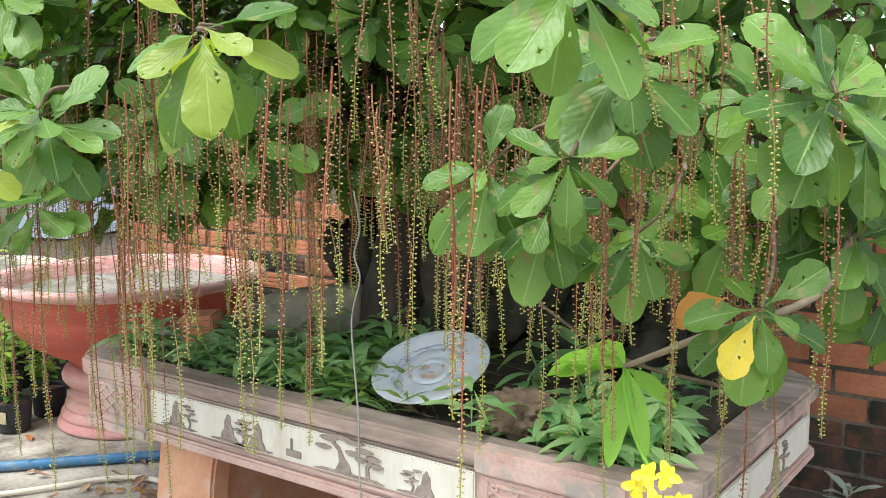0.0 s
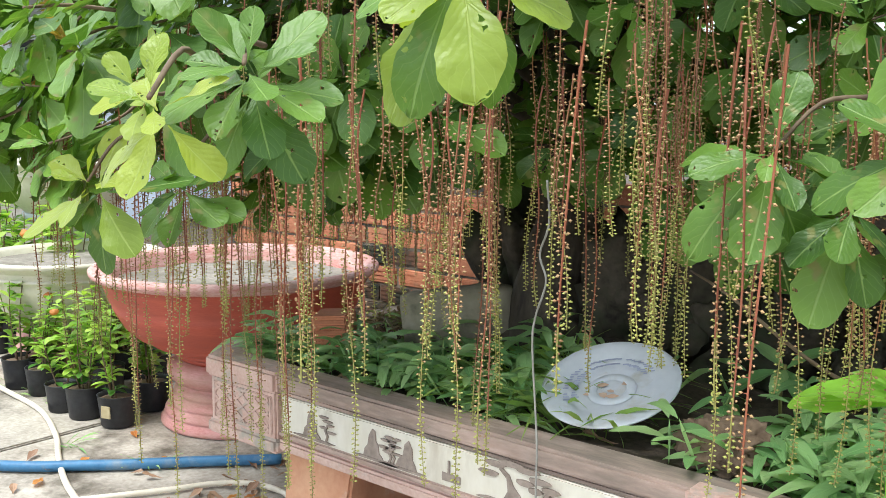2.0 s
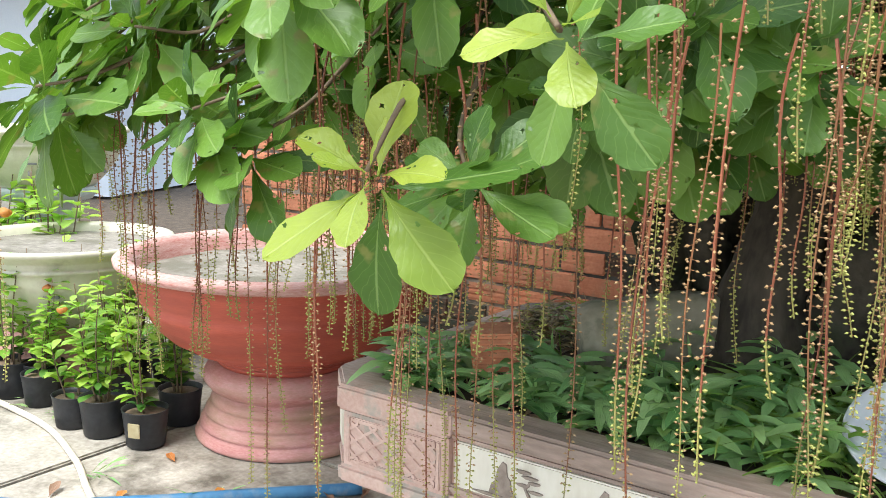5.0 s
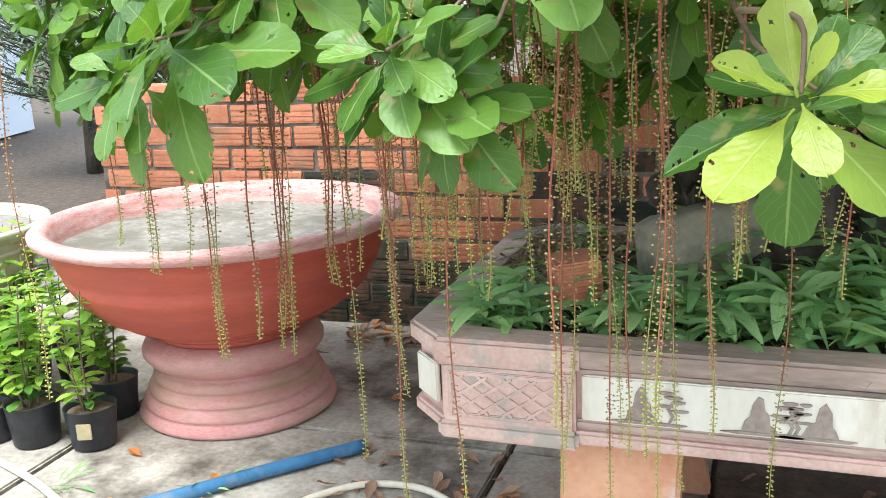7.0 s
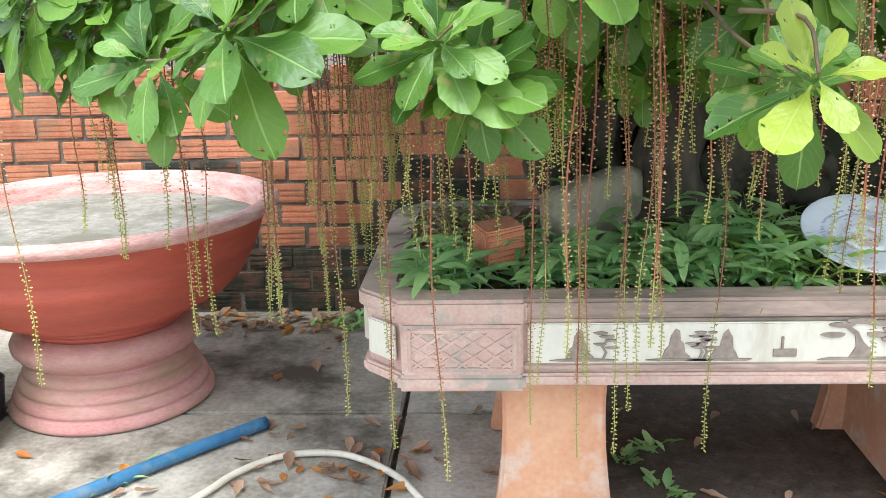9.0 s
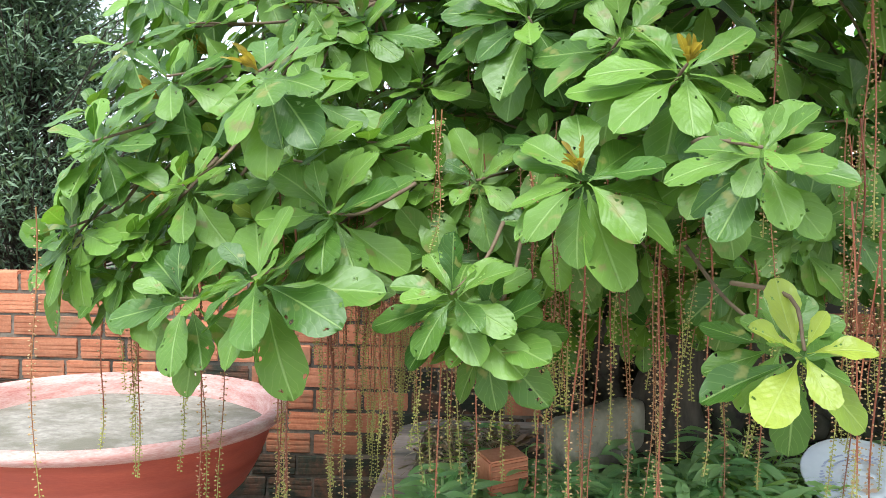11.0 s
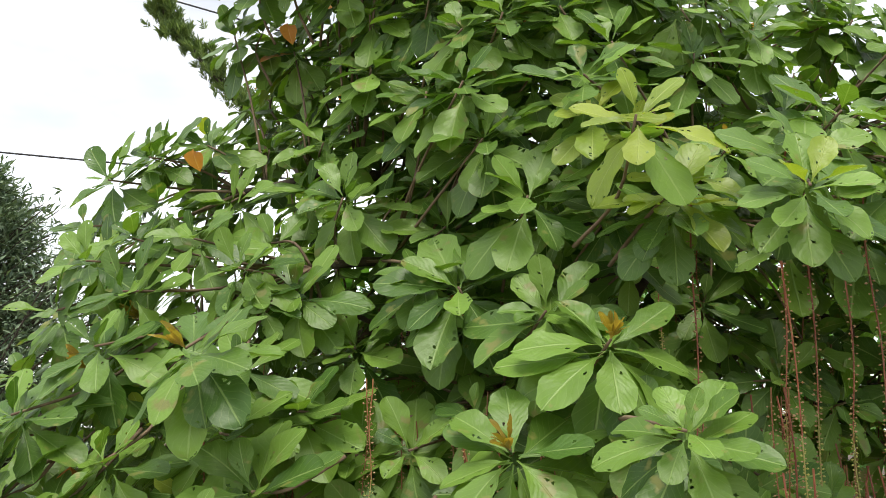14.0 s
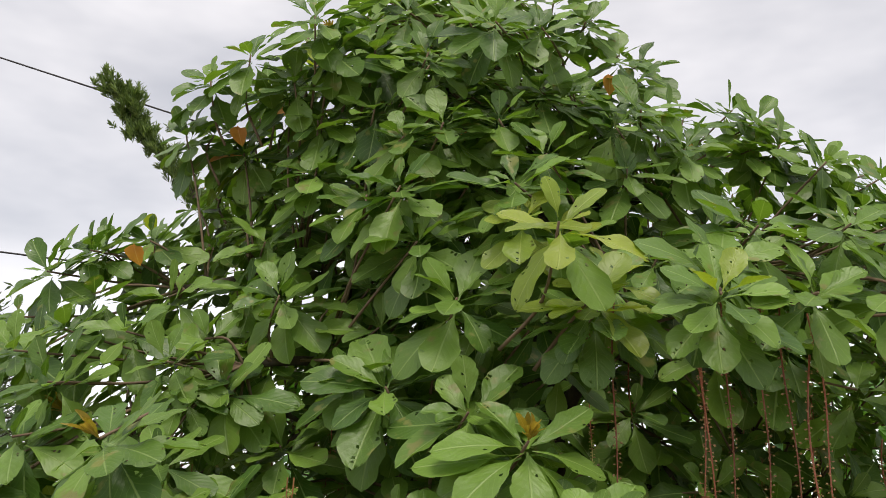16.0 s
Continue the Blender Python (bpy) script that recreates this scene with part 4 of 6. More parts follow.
TOP_SHOOTS = [(0.03, -0.05, 2.015, 0, 1.1), (-0.79, 0.37, 2.09, 0, 1.0), (-0.09, -0.14, 1.68, 0, 1.0), (-0.57, 0.5, 2.48, 0, 1.0), (0.4, 0.12, 2.46, 0, 1.0), (-0.38, 0.22, 1.95, 0, 1.0), (-0.21, 0.17, 2.59, 0, 1.0), (0.76, 0.15, 2.13, 0, 1.0), (0.95, 0.32, 2.51, 0, 1.0), (-0.85, 0.49, 2.11, 0, 1.0), (-0.67, 0.36, 2.11, 0, 1.0)]
# shoots of the outer layer: the low front, the shoulder, the top
FRONT_LOW = [(-0.74, -0.15, 1.5, -2, 1.0), (-0.21, -0.2, 1.34, 0, 1.0), (-0.275, 0.05, 1.895, 0, 1.05), (0.03, -0.15, 1.97, 0, 1.0), (0.4, -0.31, 1.85, 5, 1.0), (0.45, -0.14, 1.18, 0, 1.0), (0.13, -0.37, 1.59, 0, 1.0), (-0.66, 0.39, 1.93, 0, 1.0), (-0.83, 0.15, 1.77, 0, 1.0), (-0.83, -0.26, 1.41, 0, 1.0), (-0.43, -0.12, 1.65, 0, 0.66), (-0.32, -0.21, 1.42, 0, 1.0), (0.45, 0.1, 1.55, 0, 0.9), (0.77, 0.1, 1.96, 0, 1.0), (-0.35, 0.24, 2.08, 0, 1.0), (0.11, -0.27, 1.82, 0, 1.0), (-0.86, -0.29, 1.25, 0, 1.0), (-0.74, -0.29, 1.23, 0, 1.0), (-0.44, -0.3, 1.38, 0, 1.0)]
FRONT_MID = [(0.06, -0.22, 1.26, 0, 1.0), (0.31, -0.27, 1.95, 5, 1.0), (0.35, -0.41, 1.77, 5, 1.0), (-0.1, 0.2, 2.615, 0, 1.05), (-0.24, 0.22, 2.41, 0, 1.0), (-0.01, -0.01, 2.27, 0, 1.0), (-0.64, 0.47, 2.46, 0, 1.0), (-0.57, 0.39, 2.6, 0, 1.0), (-0.44, 0.27, 2.62, 0, 1.0), (-0.26, 0.16, 2.68, 0, 1.0), (0.04, 0.04, 2.52, 0, 1.0), (0.2, -0.0, 2.59, 0, 1.0), (0.32, 0.05, 2.61, 0, 1.0), (0.51, 0.1, 2.37, 0, 1.0), (0.21, 0.0, 2.33, 0, 1.0), (0.32, 0.09, 2.46, 0, 1.0), (0.58, 0.12, 2.43, 0, 1.0), (0.7, 0.17, 2.35, 0, 1.0), (0.53, 0.08, 2.25, 0, 1.0)]
FRONT_TOP = [(0.92, 0.29, 2.41, 0, 1.0), (1.0, 0.29, 2.43, 0, 1.0), (1.08, 0.24, 2.34, 0, 1.0), (1.12, 0.22, 2.25, 0, 1.0), (0.85, 0.16, 2.06, 0, 1.0), (0.99, 0.16, 2.01, 0, 1.0), (1.01, 0.1, 1.92, 0, 1.0), (0.83, 0.08, 1.88, 0, 1.0), (-0.09, 0.01, 2.13, 0, 1.0), (0.08, -0.03, 2.3, 0, 1.0), (-0.23, 0.18, 2.25, 0, 1.0), (0.58, 0.03, 2.01, -3, 1.0), (-0.36, -0.06, 1.66, 0, 1.0), (0.22, -0.27, 2.06, 0, 1.0), (-0.01, -0.13, 2.1, 0, 1.0), (0.31, -0.08, 2.21, 0, 1.0), (-0.47, 0.46, 2.41, 99, 1.0), (-0.31, 0.23, 2.52, 0, 1.0), (-0.09, 0.14, 2.41, 0, 1.0)]

# shaded shoots that hang low under the crown
UNDER_SHOOTS = [(-0.29, -0.2, 1.29), (-0.27, -0.1, 1.25), (0.03, -0.3, 1.28), (0.04, -0.1, 1.2), (0.21, -0.2, 1.23), (0.39, -0.3, 1.2), (0.46, -0.3, 1.24), (0.46, 0.0, 1.2), (0.59, -0.2, 1.25), (0.66, -0.2, 1.24),
                (0.53, -0.3, 1.3), (-0.67, -0.2, 1.24), (-0.9, -0.25, 1.2), (0.44, -0.1, 1.28), (0.48, 0.0, 1.31), (0.42, 0.3, 1.16), (0.59, 0.3, 1.18), (0.75, 0.3, 1.2), (0.47, -0.3, 1.27), (0.96, 0.2, 1.1),
                (1.18, 0.25, 1.26), (1.12, 0.2, 1.05), (0.94, 0.4, 1.17), (0.84, 0.3, 1.28), (1.02, 0.28, 1.34), (0.7, 0.5, 1.25), (0.3, 0.5, 1.25), (1.1, 0.5, 1.2), (0.85, 0.65, 1.3), (0.55, 0.7, 1.28),
                (1.74, 0.2, 1.05), (1.71, 0.15, 1.15), (1.77, 0.1, 1.23), (1.66, 0.1, 1.18), (1.5, 0.1, 1.05), (1.43, 0.2, 1.15), (1.56, 0.1, 1.08), (1.78, 0.3, 0.95), (1.35, 0.4, 1.2), (1.6, 0.45, 1.15),
                (1.3, 0.2, 1.25), (1.25, 0.25, 1.4), (1.05, 0.2, 1.5), (0.85, 0.15, 1.45), (0.7, 0.1, 1.5), (1.45, 0.25, 1.45)]
# the left shoulder, the right side and the right of the top
SIDE_SHOOTS = [(-0.82, 0.0, 1.74), (-0.74, 0.05, 1.8), (-0.7, -0.1, 1.66), (-0.71, -0.2, 1.54), (-0.88, 0.0, 1.63), (-0.59, 0.0, 1.79), (-0.47, -0.1, 1.71), (-0.44, 0.1, 1.8), (-0.74, 0.2, 1.92), (-0.9, 0.3, 2.0),
               (-0.56, 0.2, 1.92), (-0.98, 0.1, 1.5), (-0.95, 0.3, 1.88), (-0.8, 0.3, 2.06), (-0.95, 0.0, 1.36), (-0.9, 0.2, 1.62), (0.53, 0.1, 1.67), (0.62, 0.2, 1.62), (0.55, -0.5, 1.83), (0.72, -0.47, 1.8), (0.9, -0.42, 1.83), (1.06, -0.38, 1.86), (0.66, -0.38, 1.95), (0.86, -0.33, 1.98), (0.82, -0.1, 1.78), (0.78, 0.2, 1.6),
               (0.95, -0.1, 1.7), (0.7, 0.0, 1.8), (0.9, 0.1, 1.85), (0.62, 0.5, 2.8), (0.52, 0.5, 2.91), (0.65, 0.45, 2.68), (0.42, 0.5, 2.97), (0.56, 0.6, 2.98), (0.3, 0.55, 3.03), (0.7, 0.6, 2.82)]


def build_tree():
    t = empty("bonsai_tree", 0.46, 0.55, PZ1 - 0.04)
    tagged(t, "broad leafy tree with glossy leaves and long hanging flower strings", "tree")
    inv = Matrix.Translation((-0.46, -0.55, -(PZ1 - 0.04)))
    rnd = random.Random(3)
    # trunk and limbs
    trunk_pts = spline([(0.46, 0.55, 0.5), (0.40, 0.56, 0.75), (0.44, 0.60, 1.0), (0.36, 0.63, 1.3), (0.42, 0.68, 1.7), (0.38, 0.72, 2.2), (0.42, 0.78, 2.7), (0.45, 0.85, 3.0)], 6)
    k = len(trunk_pts)
    radii = [0.085 * (1 - i / k) ** 0.8 + 0.012 + (0.10 * math.exp(-i / 3.0)) for i in range(k)]
    v, f = tube_data(trunk_pts, radii, 16)
    v = [tuple(Vector(q) * 1.0 + Vector((noise.noise(Vector(q) * 9), noise.noise(Vector(q) * 9 + Vector((5, 0, 0))), 0)) * 0.02) for q in v]
    part("trunk", mesh_of("trunk", v, f, M["bark"], smooth=True), t, "dark rough gnarled trunk", at=inv)
    for r in range(6):
        a = r * 1.05 + 0.4
        p0 = Vector((0.46, 0.55, 0.66))
        pts = spline([p0, p0 + Vector((0.14 * math.cos(a), 0.10 * math.sin(a), -0.03)), p0 + Vector((0.30 * math.cos(a), 0.2 * math.sin(a), -0.07)), p0 + Vector((0.42 * math.cos(a + 0.3), 0.27 * math.sin(a + 0.3), -0.14))], 5)
        part("root", tube("root", pts, [0.06 * (1 - i / len(pts)) + 0.012 for i in range(len(pts))], M["bark"], 10), t, at=inv)
    heap = Heap()
    tips = []
    for group in (LOW_SHOOTS, MID_SHOOTS, FRONT_LOW, TOP_SHOOTS, FRONT_MID, FRONT_TOP):
        for i, (x, y, z, yg, size) in enumerate(group):
            fy, mx, hw = crown_at(z)
            out = Vector(((x - mx) / 1.9 + rnd.uniform(-0.2, 0.2), -0.75, 0.5 + rnd.uniform(-0.1, 0.2))).normalized()
            rosette((x, y, z), out, rnd.randint(9, 11) if 6 <= yg < 60 else rnd.randint(15, 19) + (7 if yg < 0 else 0), rnd.uniform(0.92, 1.06) * size, 900 + i + int(z * 100), heap, True, yg)
            tips.append(Vector((x, y, z)))
    for i, (x, y, z) in enumerate(UNDER_SHOOTS + SIDE_SHOOTS):
        low = i < len(UNDER_SHOOTS)
        out = Vector((rnd.uniform(-0.3, 0.4) + 0.5 * (x - 0.4), -0.8, (0.15 if low else 0.55) + rnd.uniform(-0.15, 0.25)))
        rosette((x, y, z), out, rnd.randint(12, 15), rnd.uniform(0.88, 1.06), 400 + i, heap, True, 0)
        tips.append(Vector((x, y, z)))
    # smaller side shoots low behind the front ones
    for i in range(18):
        p = Vector((rnd.uniform(-0.75, 0.35), rnd.uniform(-0.34, -0.05), rnd.uniform(1.16, 1.45)))
        if any((p - q).length < 0.12 for q in tips):
            continue
        rosette(p, (rnd.uniform(-0.3, 0.5), -0.6, 0.6), 12, rnd.uniform(0.7, 0.85), 700 + i, heap, True, 0)
        tips.append(p)
    # the rest of the crown: shoots spread through its outer layers
    tries = 0
    placed = list(tips)
    outer = [p for p in tips[:len(tips) - len(UNDER_SHOOTS)] if p.z > 1.12 and -1.3 < p.x < 1.05 and not (p.x > 0.3 and p.y < -0.4 and p.z < 1.3)]
    ox, oy, oz = (np.array([p[c] for p in outer]) for c in range(3))
    while len(placed) < 1350 and tries < 60000:
        tries += 1
        z = rnd.uniform(1.15, 3.45) if rnd.random() < 0.85 else rnd.uniform(1.15, 1.6)
        fy, mx, hw = crown_at(z)
        if rnd.random() > 0.3 + hw / 1.5:
            continue
        x = mx + rnd.uniform(-0.93, 0.97) * hw
        back = 1.75
        yc, ry = (fy + back) / 2, (back - fy) / 2
        e = math.sqrt(max(1 - ((x - mx) / hw) ** 2, 0))
        y_front = yc - ry * e
        depth = abs(rnd.gauss(0, 0.34)) if rnd.random() < 0.72 else rnd.uniform(0, 2 * ry * e)
        y = y_front + depth
        if z < 1.2 + 0.04 * (x > 0.1) or (z < 1.3 and depth > 0.6):
            continue
        if x > 0.6 and y < -0.4 and z < 1.5:
            continue
        if x > 0.3 and 1.3 < z < 1.78 and depth < 0.16:
            continue
        if x > 1.5 and rnd.random() < 0.6:
            continue
        if 0.35 < x < 1.65 and y < 0.15 + 0.2 * (x < 1.0) and z < 1.74:
            continue
        if x > 0.9 and y < 0.25 and rnd.random() < 0.3:
            continue
        # the shaded side at the left end is thin, and gaps open elsewhere
        if x < 1.0:
            wgt = 1 / ((ox - x) ** 2 + (oz - z) ** 2 + 0.004) ** 2
            if y < (wgt * oy).sum() / wgt.sum() + 0.13:
                continue
        if x < -0.45 and z > 1.65 and rnd.random() < 0.3 + 0.4 * (z > 2.1):
            continue
        if noise.noise(Vector((x * 1.9, y * 1.9, z * 1.9))) < (-0.16 if depth < 0.5 else -0.7):
            continue
        p = Vector((x, y, z))
        if any(abs(p.x - q.x) < 0.17 and (p - q).length < (0.135 if depth < 0.5 else 0.165) for q in placed):
            continue
        placed.append(p)
        out = Vector(((x - mx) / hw * 0.9 + rnd.uniform(-0.3, 0.3), (y - yc) / ry * 1.1 - 0.2, 0.45 + 0.3 * (z - 1.5) + (0.5 if z > 2.9 else 0) + rnd.uniform(-0.2, 0.3))).normalized()
        kind = rnd.random()
        young = rnd.randint(2, 4) if kind < 0.04 and depth < 0.2 else (-3 if kind < 0.06 and depth < 0.2 else 0)
        rosette(p, out, rnd.randint(12, 15) if depth < 0.5 else 9, rnd.uniform(0.66, 1.0), 5000 + len(placed), heap, False, young)
        tips.append(p)
    mats = [M["leaf"], M["leaf_young"], M["leaf_bronze"], M["leaf_dead"]]
    crown = part("crown_leaves", heap.mesh("crown_leaves", mats), t, at=inv)
    crown["kind"] = "stuff"
    shared = {}
    for var, m, slot in NEAR_LEAVES:
        if (var, slot) not in shared:
            v, f, u = LEAVES[var]
            shared[(var, slot)] = mesh_of("leaf", v.tolist(), f, mats[slot], uvs=u, smooth=True)
        part("leaf", shared[(var, slot)], t, at=inv @ m)
    # curled dead leaves still hanging in the crown
    v, f, u = leaf_data(0.044, 0.044, 10, 6, droop=1.9, cup=1.3, wave=0.09, seed=55)
    curled = mesh_of("leaf", v.tolist(), f, M["leaf_dead"], uvs=u, smooth=True)
    for x, y, z in ((-0.66, 0.2, 2.02), (-0.47, 0.34, 2.41), (0.52, 0.22, 2.55), (-0.73, -0.22, 1.29), (-0.77, -0.14, 1.19)):
        part("leaf", curled, t, "curled dead orange leaf", at=inv @ aim((x, y, z + 0.03), (0.2, -0.3, -1), (0, -1, 0.2)))
    # one orange and one yellow leaf on the low shoot over the tray's end
    v, f, u = LEAVES[1]
    for mat, tone, p, q, size in (("leaf_dead", "orange dying leaf", (1.645, -0.2, 1.0), (1.537, -0.16, 0.955), 0.85), ("leaf_yellow", "fading yellow leaf", (1.69, -0.215, 0.98), (1.665, -0.26, 0.905), 0.74)):
        part("leaf", mesh_of("leaf", v.tolist(), f, M[mat], uvs=u, smooth=True), t, tone, at=inv @ aim(p, Vector(q) - Vector(p), (0.3, -0.7, 0.4), size))
    bough = spline([(1.2, 0.75, 1.3), (1.62, 0.42, 1.16), (1.72, 0.1, 0.99), (1.55, -0.06, 0.9), (1.425, -0.075, 0.835)], 6)
    part("limb", tube("limb", bough, [0.010 - 0.0002 * j for j in range(len(bough))], M["twig_pale"], 9), t, "pale low bough", at=inv)
    # limbs, and twigs that carry the shoots
    limbs = []
    for i in range(15):
        a = -math.pi + 2 * math.pi * i / 15 + rnd.uniform(-0.15, 0.15)
        z0 = rnd.uniform(1.25, 2.3)
        p0 = trunk_pts[min(int((z0 - 0.5) / 2.5 * k), k - 1)]
        reach = rnd.uniform(0.8, 1.25) * (1.15 - 0.25 * (z0 - 1))
        rise = rnd.uniform(0.15, 0.55)
        pts = spline([p0, p0 + Vector((math.cos(a) * reach * 0.35, math.sin(a) * reach * 0.28, rise * 0.6)), p0 + Vector((math.cos(a + 0.1) * reach * 0.7, math.sin(a + 0.1) * reach * 0.55, rise)),
                      p0 + Vector((math.cos(a) * reach * 1.05, math.sin(a) * reach * 0.8, rise * 0.9))], 6)
        keep = 0
        for q in pts:
            fy, mx, hw = crown_at(q.z)
            if q.z > 2.9 or abs(q.x - mx) > hw - 0.2 or q.y < fy + 0.5 or q.y > 1.5:
                break
            keep += 1
        pts = pts[:keep]
        if len(pts) < 5:
            continue
        part("limb", tube("limb", pts, [0.022 * (1 - j / len(pts)) + 0.007 for j in range(len(pts))], M["bark"], 9), t, at=inv)
        limbs += pts
    limbs += trunk_pts[8:]
    twv, twf, n0 = [], [], 0
    for i, p in enumerate(tips):
        q = min(limbs, key=lambda s: (s - p).length + 0.5 * max(s.z - p.z - 0.1, 0))
        if (q - p).length > 0.5:
            q = p + (q - p).normalized() * rnd.uniform(0.15, 0.3)
        mid = (p + q) / 2 + Vector((rnd.uniform(-0.03, 0.03), rnd.uniform(-0.03, 0.03), rnd.uniform(-0.03, 0.03)))
        pts = spline([q, mid, p], 4)
        v, f = tube_data(pts, [0.0042 - 0.0019 * j / len(pts) for j in range(len(pts))], 5)
        twv += v
        twf += [tuple(a + n0 for a in face) for face in f]
        n0 += len(v)
    tw = part("twig", mesh_of("twig", twv, twf, M["twig"], smooth=True), t, at=inv)
    tw["kind"] = "stuff"
    return t, inv, tips, rnd


def raceme_mesh(name, length, red, seed):
    """One hanging flower string: a thin stalk with small buds on short stalklets, tighter and greener at the tip."""
    rnd = random.Random(seed)
    n = int(length / 0.03) + 2
    pts, x, y = [], 0.0, 0.0
    sway = rnd.uniform(-1, 1) * 0.016
    for i in range(n):
        s = i / (n - 1)
        pts.append((sway * math.sin(3 * s) + 0.006 * math.sin(9 * s + seed), 0.012 * math.sin(2.3 * s + seed), -length * s))
    v, f = tube_data(pts, [(0.0019 if red else 0.0014) - 0.0008 * i / n for i in range(n)], 5)
    faces, slots = list(f), [3 if j > (0.8 if red else 0.62) * len(f) else 0 for j in range(len(f))]
    z, k = 0.05 * length, 0
    while z < length:
        s = z / length
        i = min(int(s * (n - 1)), n - 2)
        c = Vector(pts[i]).lerp(Vector(pts[i + 1]), s * (n - 1) - i)
        a = k * 2.2 + rnd.uniform(-0.4, 0.4)
        r = 0.0015 + rnd.uniform(0, 0.0007)
        d = Vector((math.cos(a), math.sin(a), rnd.uniform(-0.4, 0.2)))
        b = c + d * (0.0062 + rnd.uniform(-0.002, 0.0018) if s < 0.75 else 0.0042)
        q = len(v)
        side = Vector((-math.sin(a), math.cos(a), 0))
        top = d.cross(side)
        v += [tuple(b - d * r * 1.3), tuple(b + side * r), tuple(b + top * r), tuple(b - side * r), tuple(b - top * r), tuple(b + d * r * 1.7)]
        tri = [(q, q + 1, q + 2), (q, q + 2, q + 3), (q, q + 3, q + 4), (q, q + 4, q + 1), (q + 5, q + 2, q + 1), (q + 5, q + 3, q + 2), (q + 5, q + 4, q + 3), (q + 5, q + 1, q + 4)]
        faces += tri
        v += [tuple(c + Vector((0, 0, 0.0008))), tuple(c - Vector((0, 0, 0.0008))), tuple(b + side * 0.0006)]
        faces.append((q + 6, q + 7, q + 8))
        slots += [2 if s > (0.86 if red else 0.66) + rnd.uniform(-0.12, 0.12) else 1] * 8 + [0]
        z += (rnd.uniform(0.0034, 0.0078) if red else rnd.uniform(0.003, 0.006)) if s < 0.7 else rnd.uniform(0.0024, 0.0036)
        k += 1
    return mesh_of(name, v, faces, [M["stem_red"] if red else M["stem_olive"], M["bud_cream"], M["bud_green"], M["stem_green"]], slots=slots)


# strings in front of the tray: x and the height of the lower tip
STRINGS = [(-0.85, 0.8), (-0.78, 0.74), (-0.68, 0.77), (-0.64, 0.58), (-0.59, 0.61), (-0.49, 0.63), (-0.48, 0.67), (-0.45, 0.62), (-0.38, 0.76), (-0.37, 0.42), (-0.27, 0.37), (-0.18, 0.28), (0.02, 0.39), (0.1, 0.34), (0.13, 0.47), (0.19, 0.34), (0.24, 0.54), (0.36, 0.35), (0.44, 0.77), (0.56, 0.87), (0.28, 0.82), (-0.3, 0.84), (-0.21, 0.76), (-0.1, 0.74), (-0.14, 0.77)]
MORE_STRINGS = [(0.55, 0.82), (0.5, 0.76), (0.74, 0.83), (0.66, 0.81), (0.8, 0.85), (0.68, 0.88), (0.07, 0.64), (0.2, 0.66), (0.33, 0.92), (0.28, 0.85), (0.58, 0.93), (0.77, 0.97), (0.85, 0.9), (0.75, 0.67), (0.97, 0.71), (0.94, 0.93), (1.2, 0.96), (1.32, 0.82), (1.15, 0.89), (0.54, 0.59), (0.61, 0.63), (0.88, 0.91), (1.09, 0.95), (1.26, 1.07)]

# strings over the tray's far end: x, y, the lower tip, red or not
END_STRINGS = [(1.144, -0.363, 1.06, 0), (1.381, -0.544, 1.25, 0), (1.298, -0.317, 0.94, 1), (1.357, -0.439, 0.74, 1), (1.277, -0.371, 0.88, 1), (1.576, -0.309, 1.07, 0), (1.56, -0.32, 1.04, 1),
               (1.621, -0.45, 1.25, 0), (1.496, -0.3, 0.8, 1), (1.47, -0.288, 0.91, 1), (1.541, -0.176, 0.78, 1), (1.509, -0.238, 0.91, 1), (1.64, -0.26, 1.11, 0), (1.774, -0.424, 1.17, 0),
               (1.66, -0.202, 1.1, 0), (0.928, -0.425, 0.8, 1), (0.981, -0.33, 0.93, 0), (1.132, -0.421, 1.23, 0), (1.146, -0.331, 0.91, 0), (0.951, -0.416, 0.71, 1)]


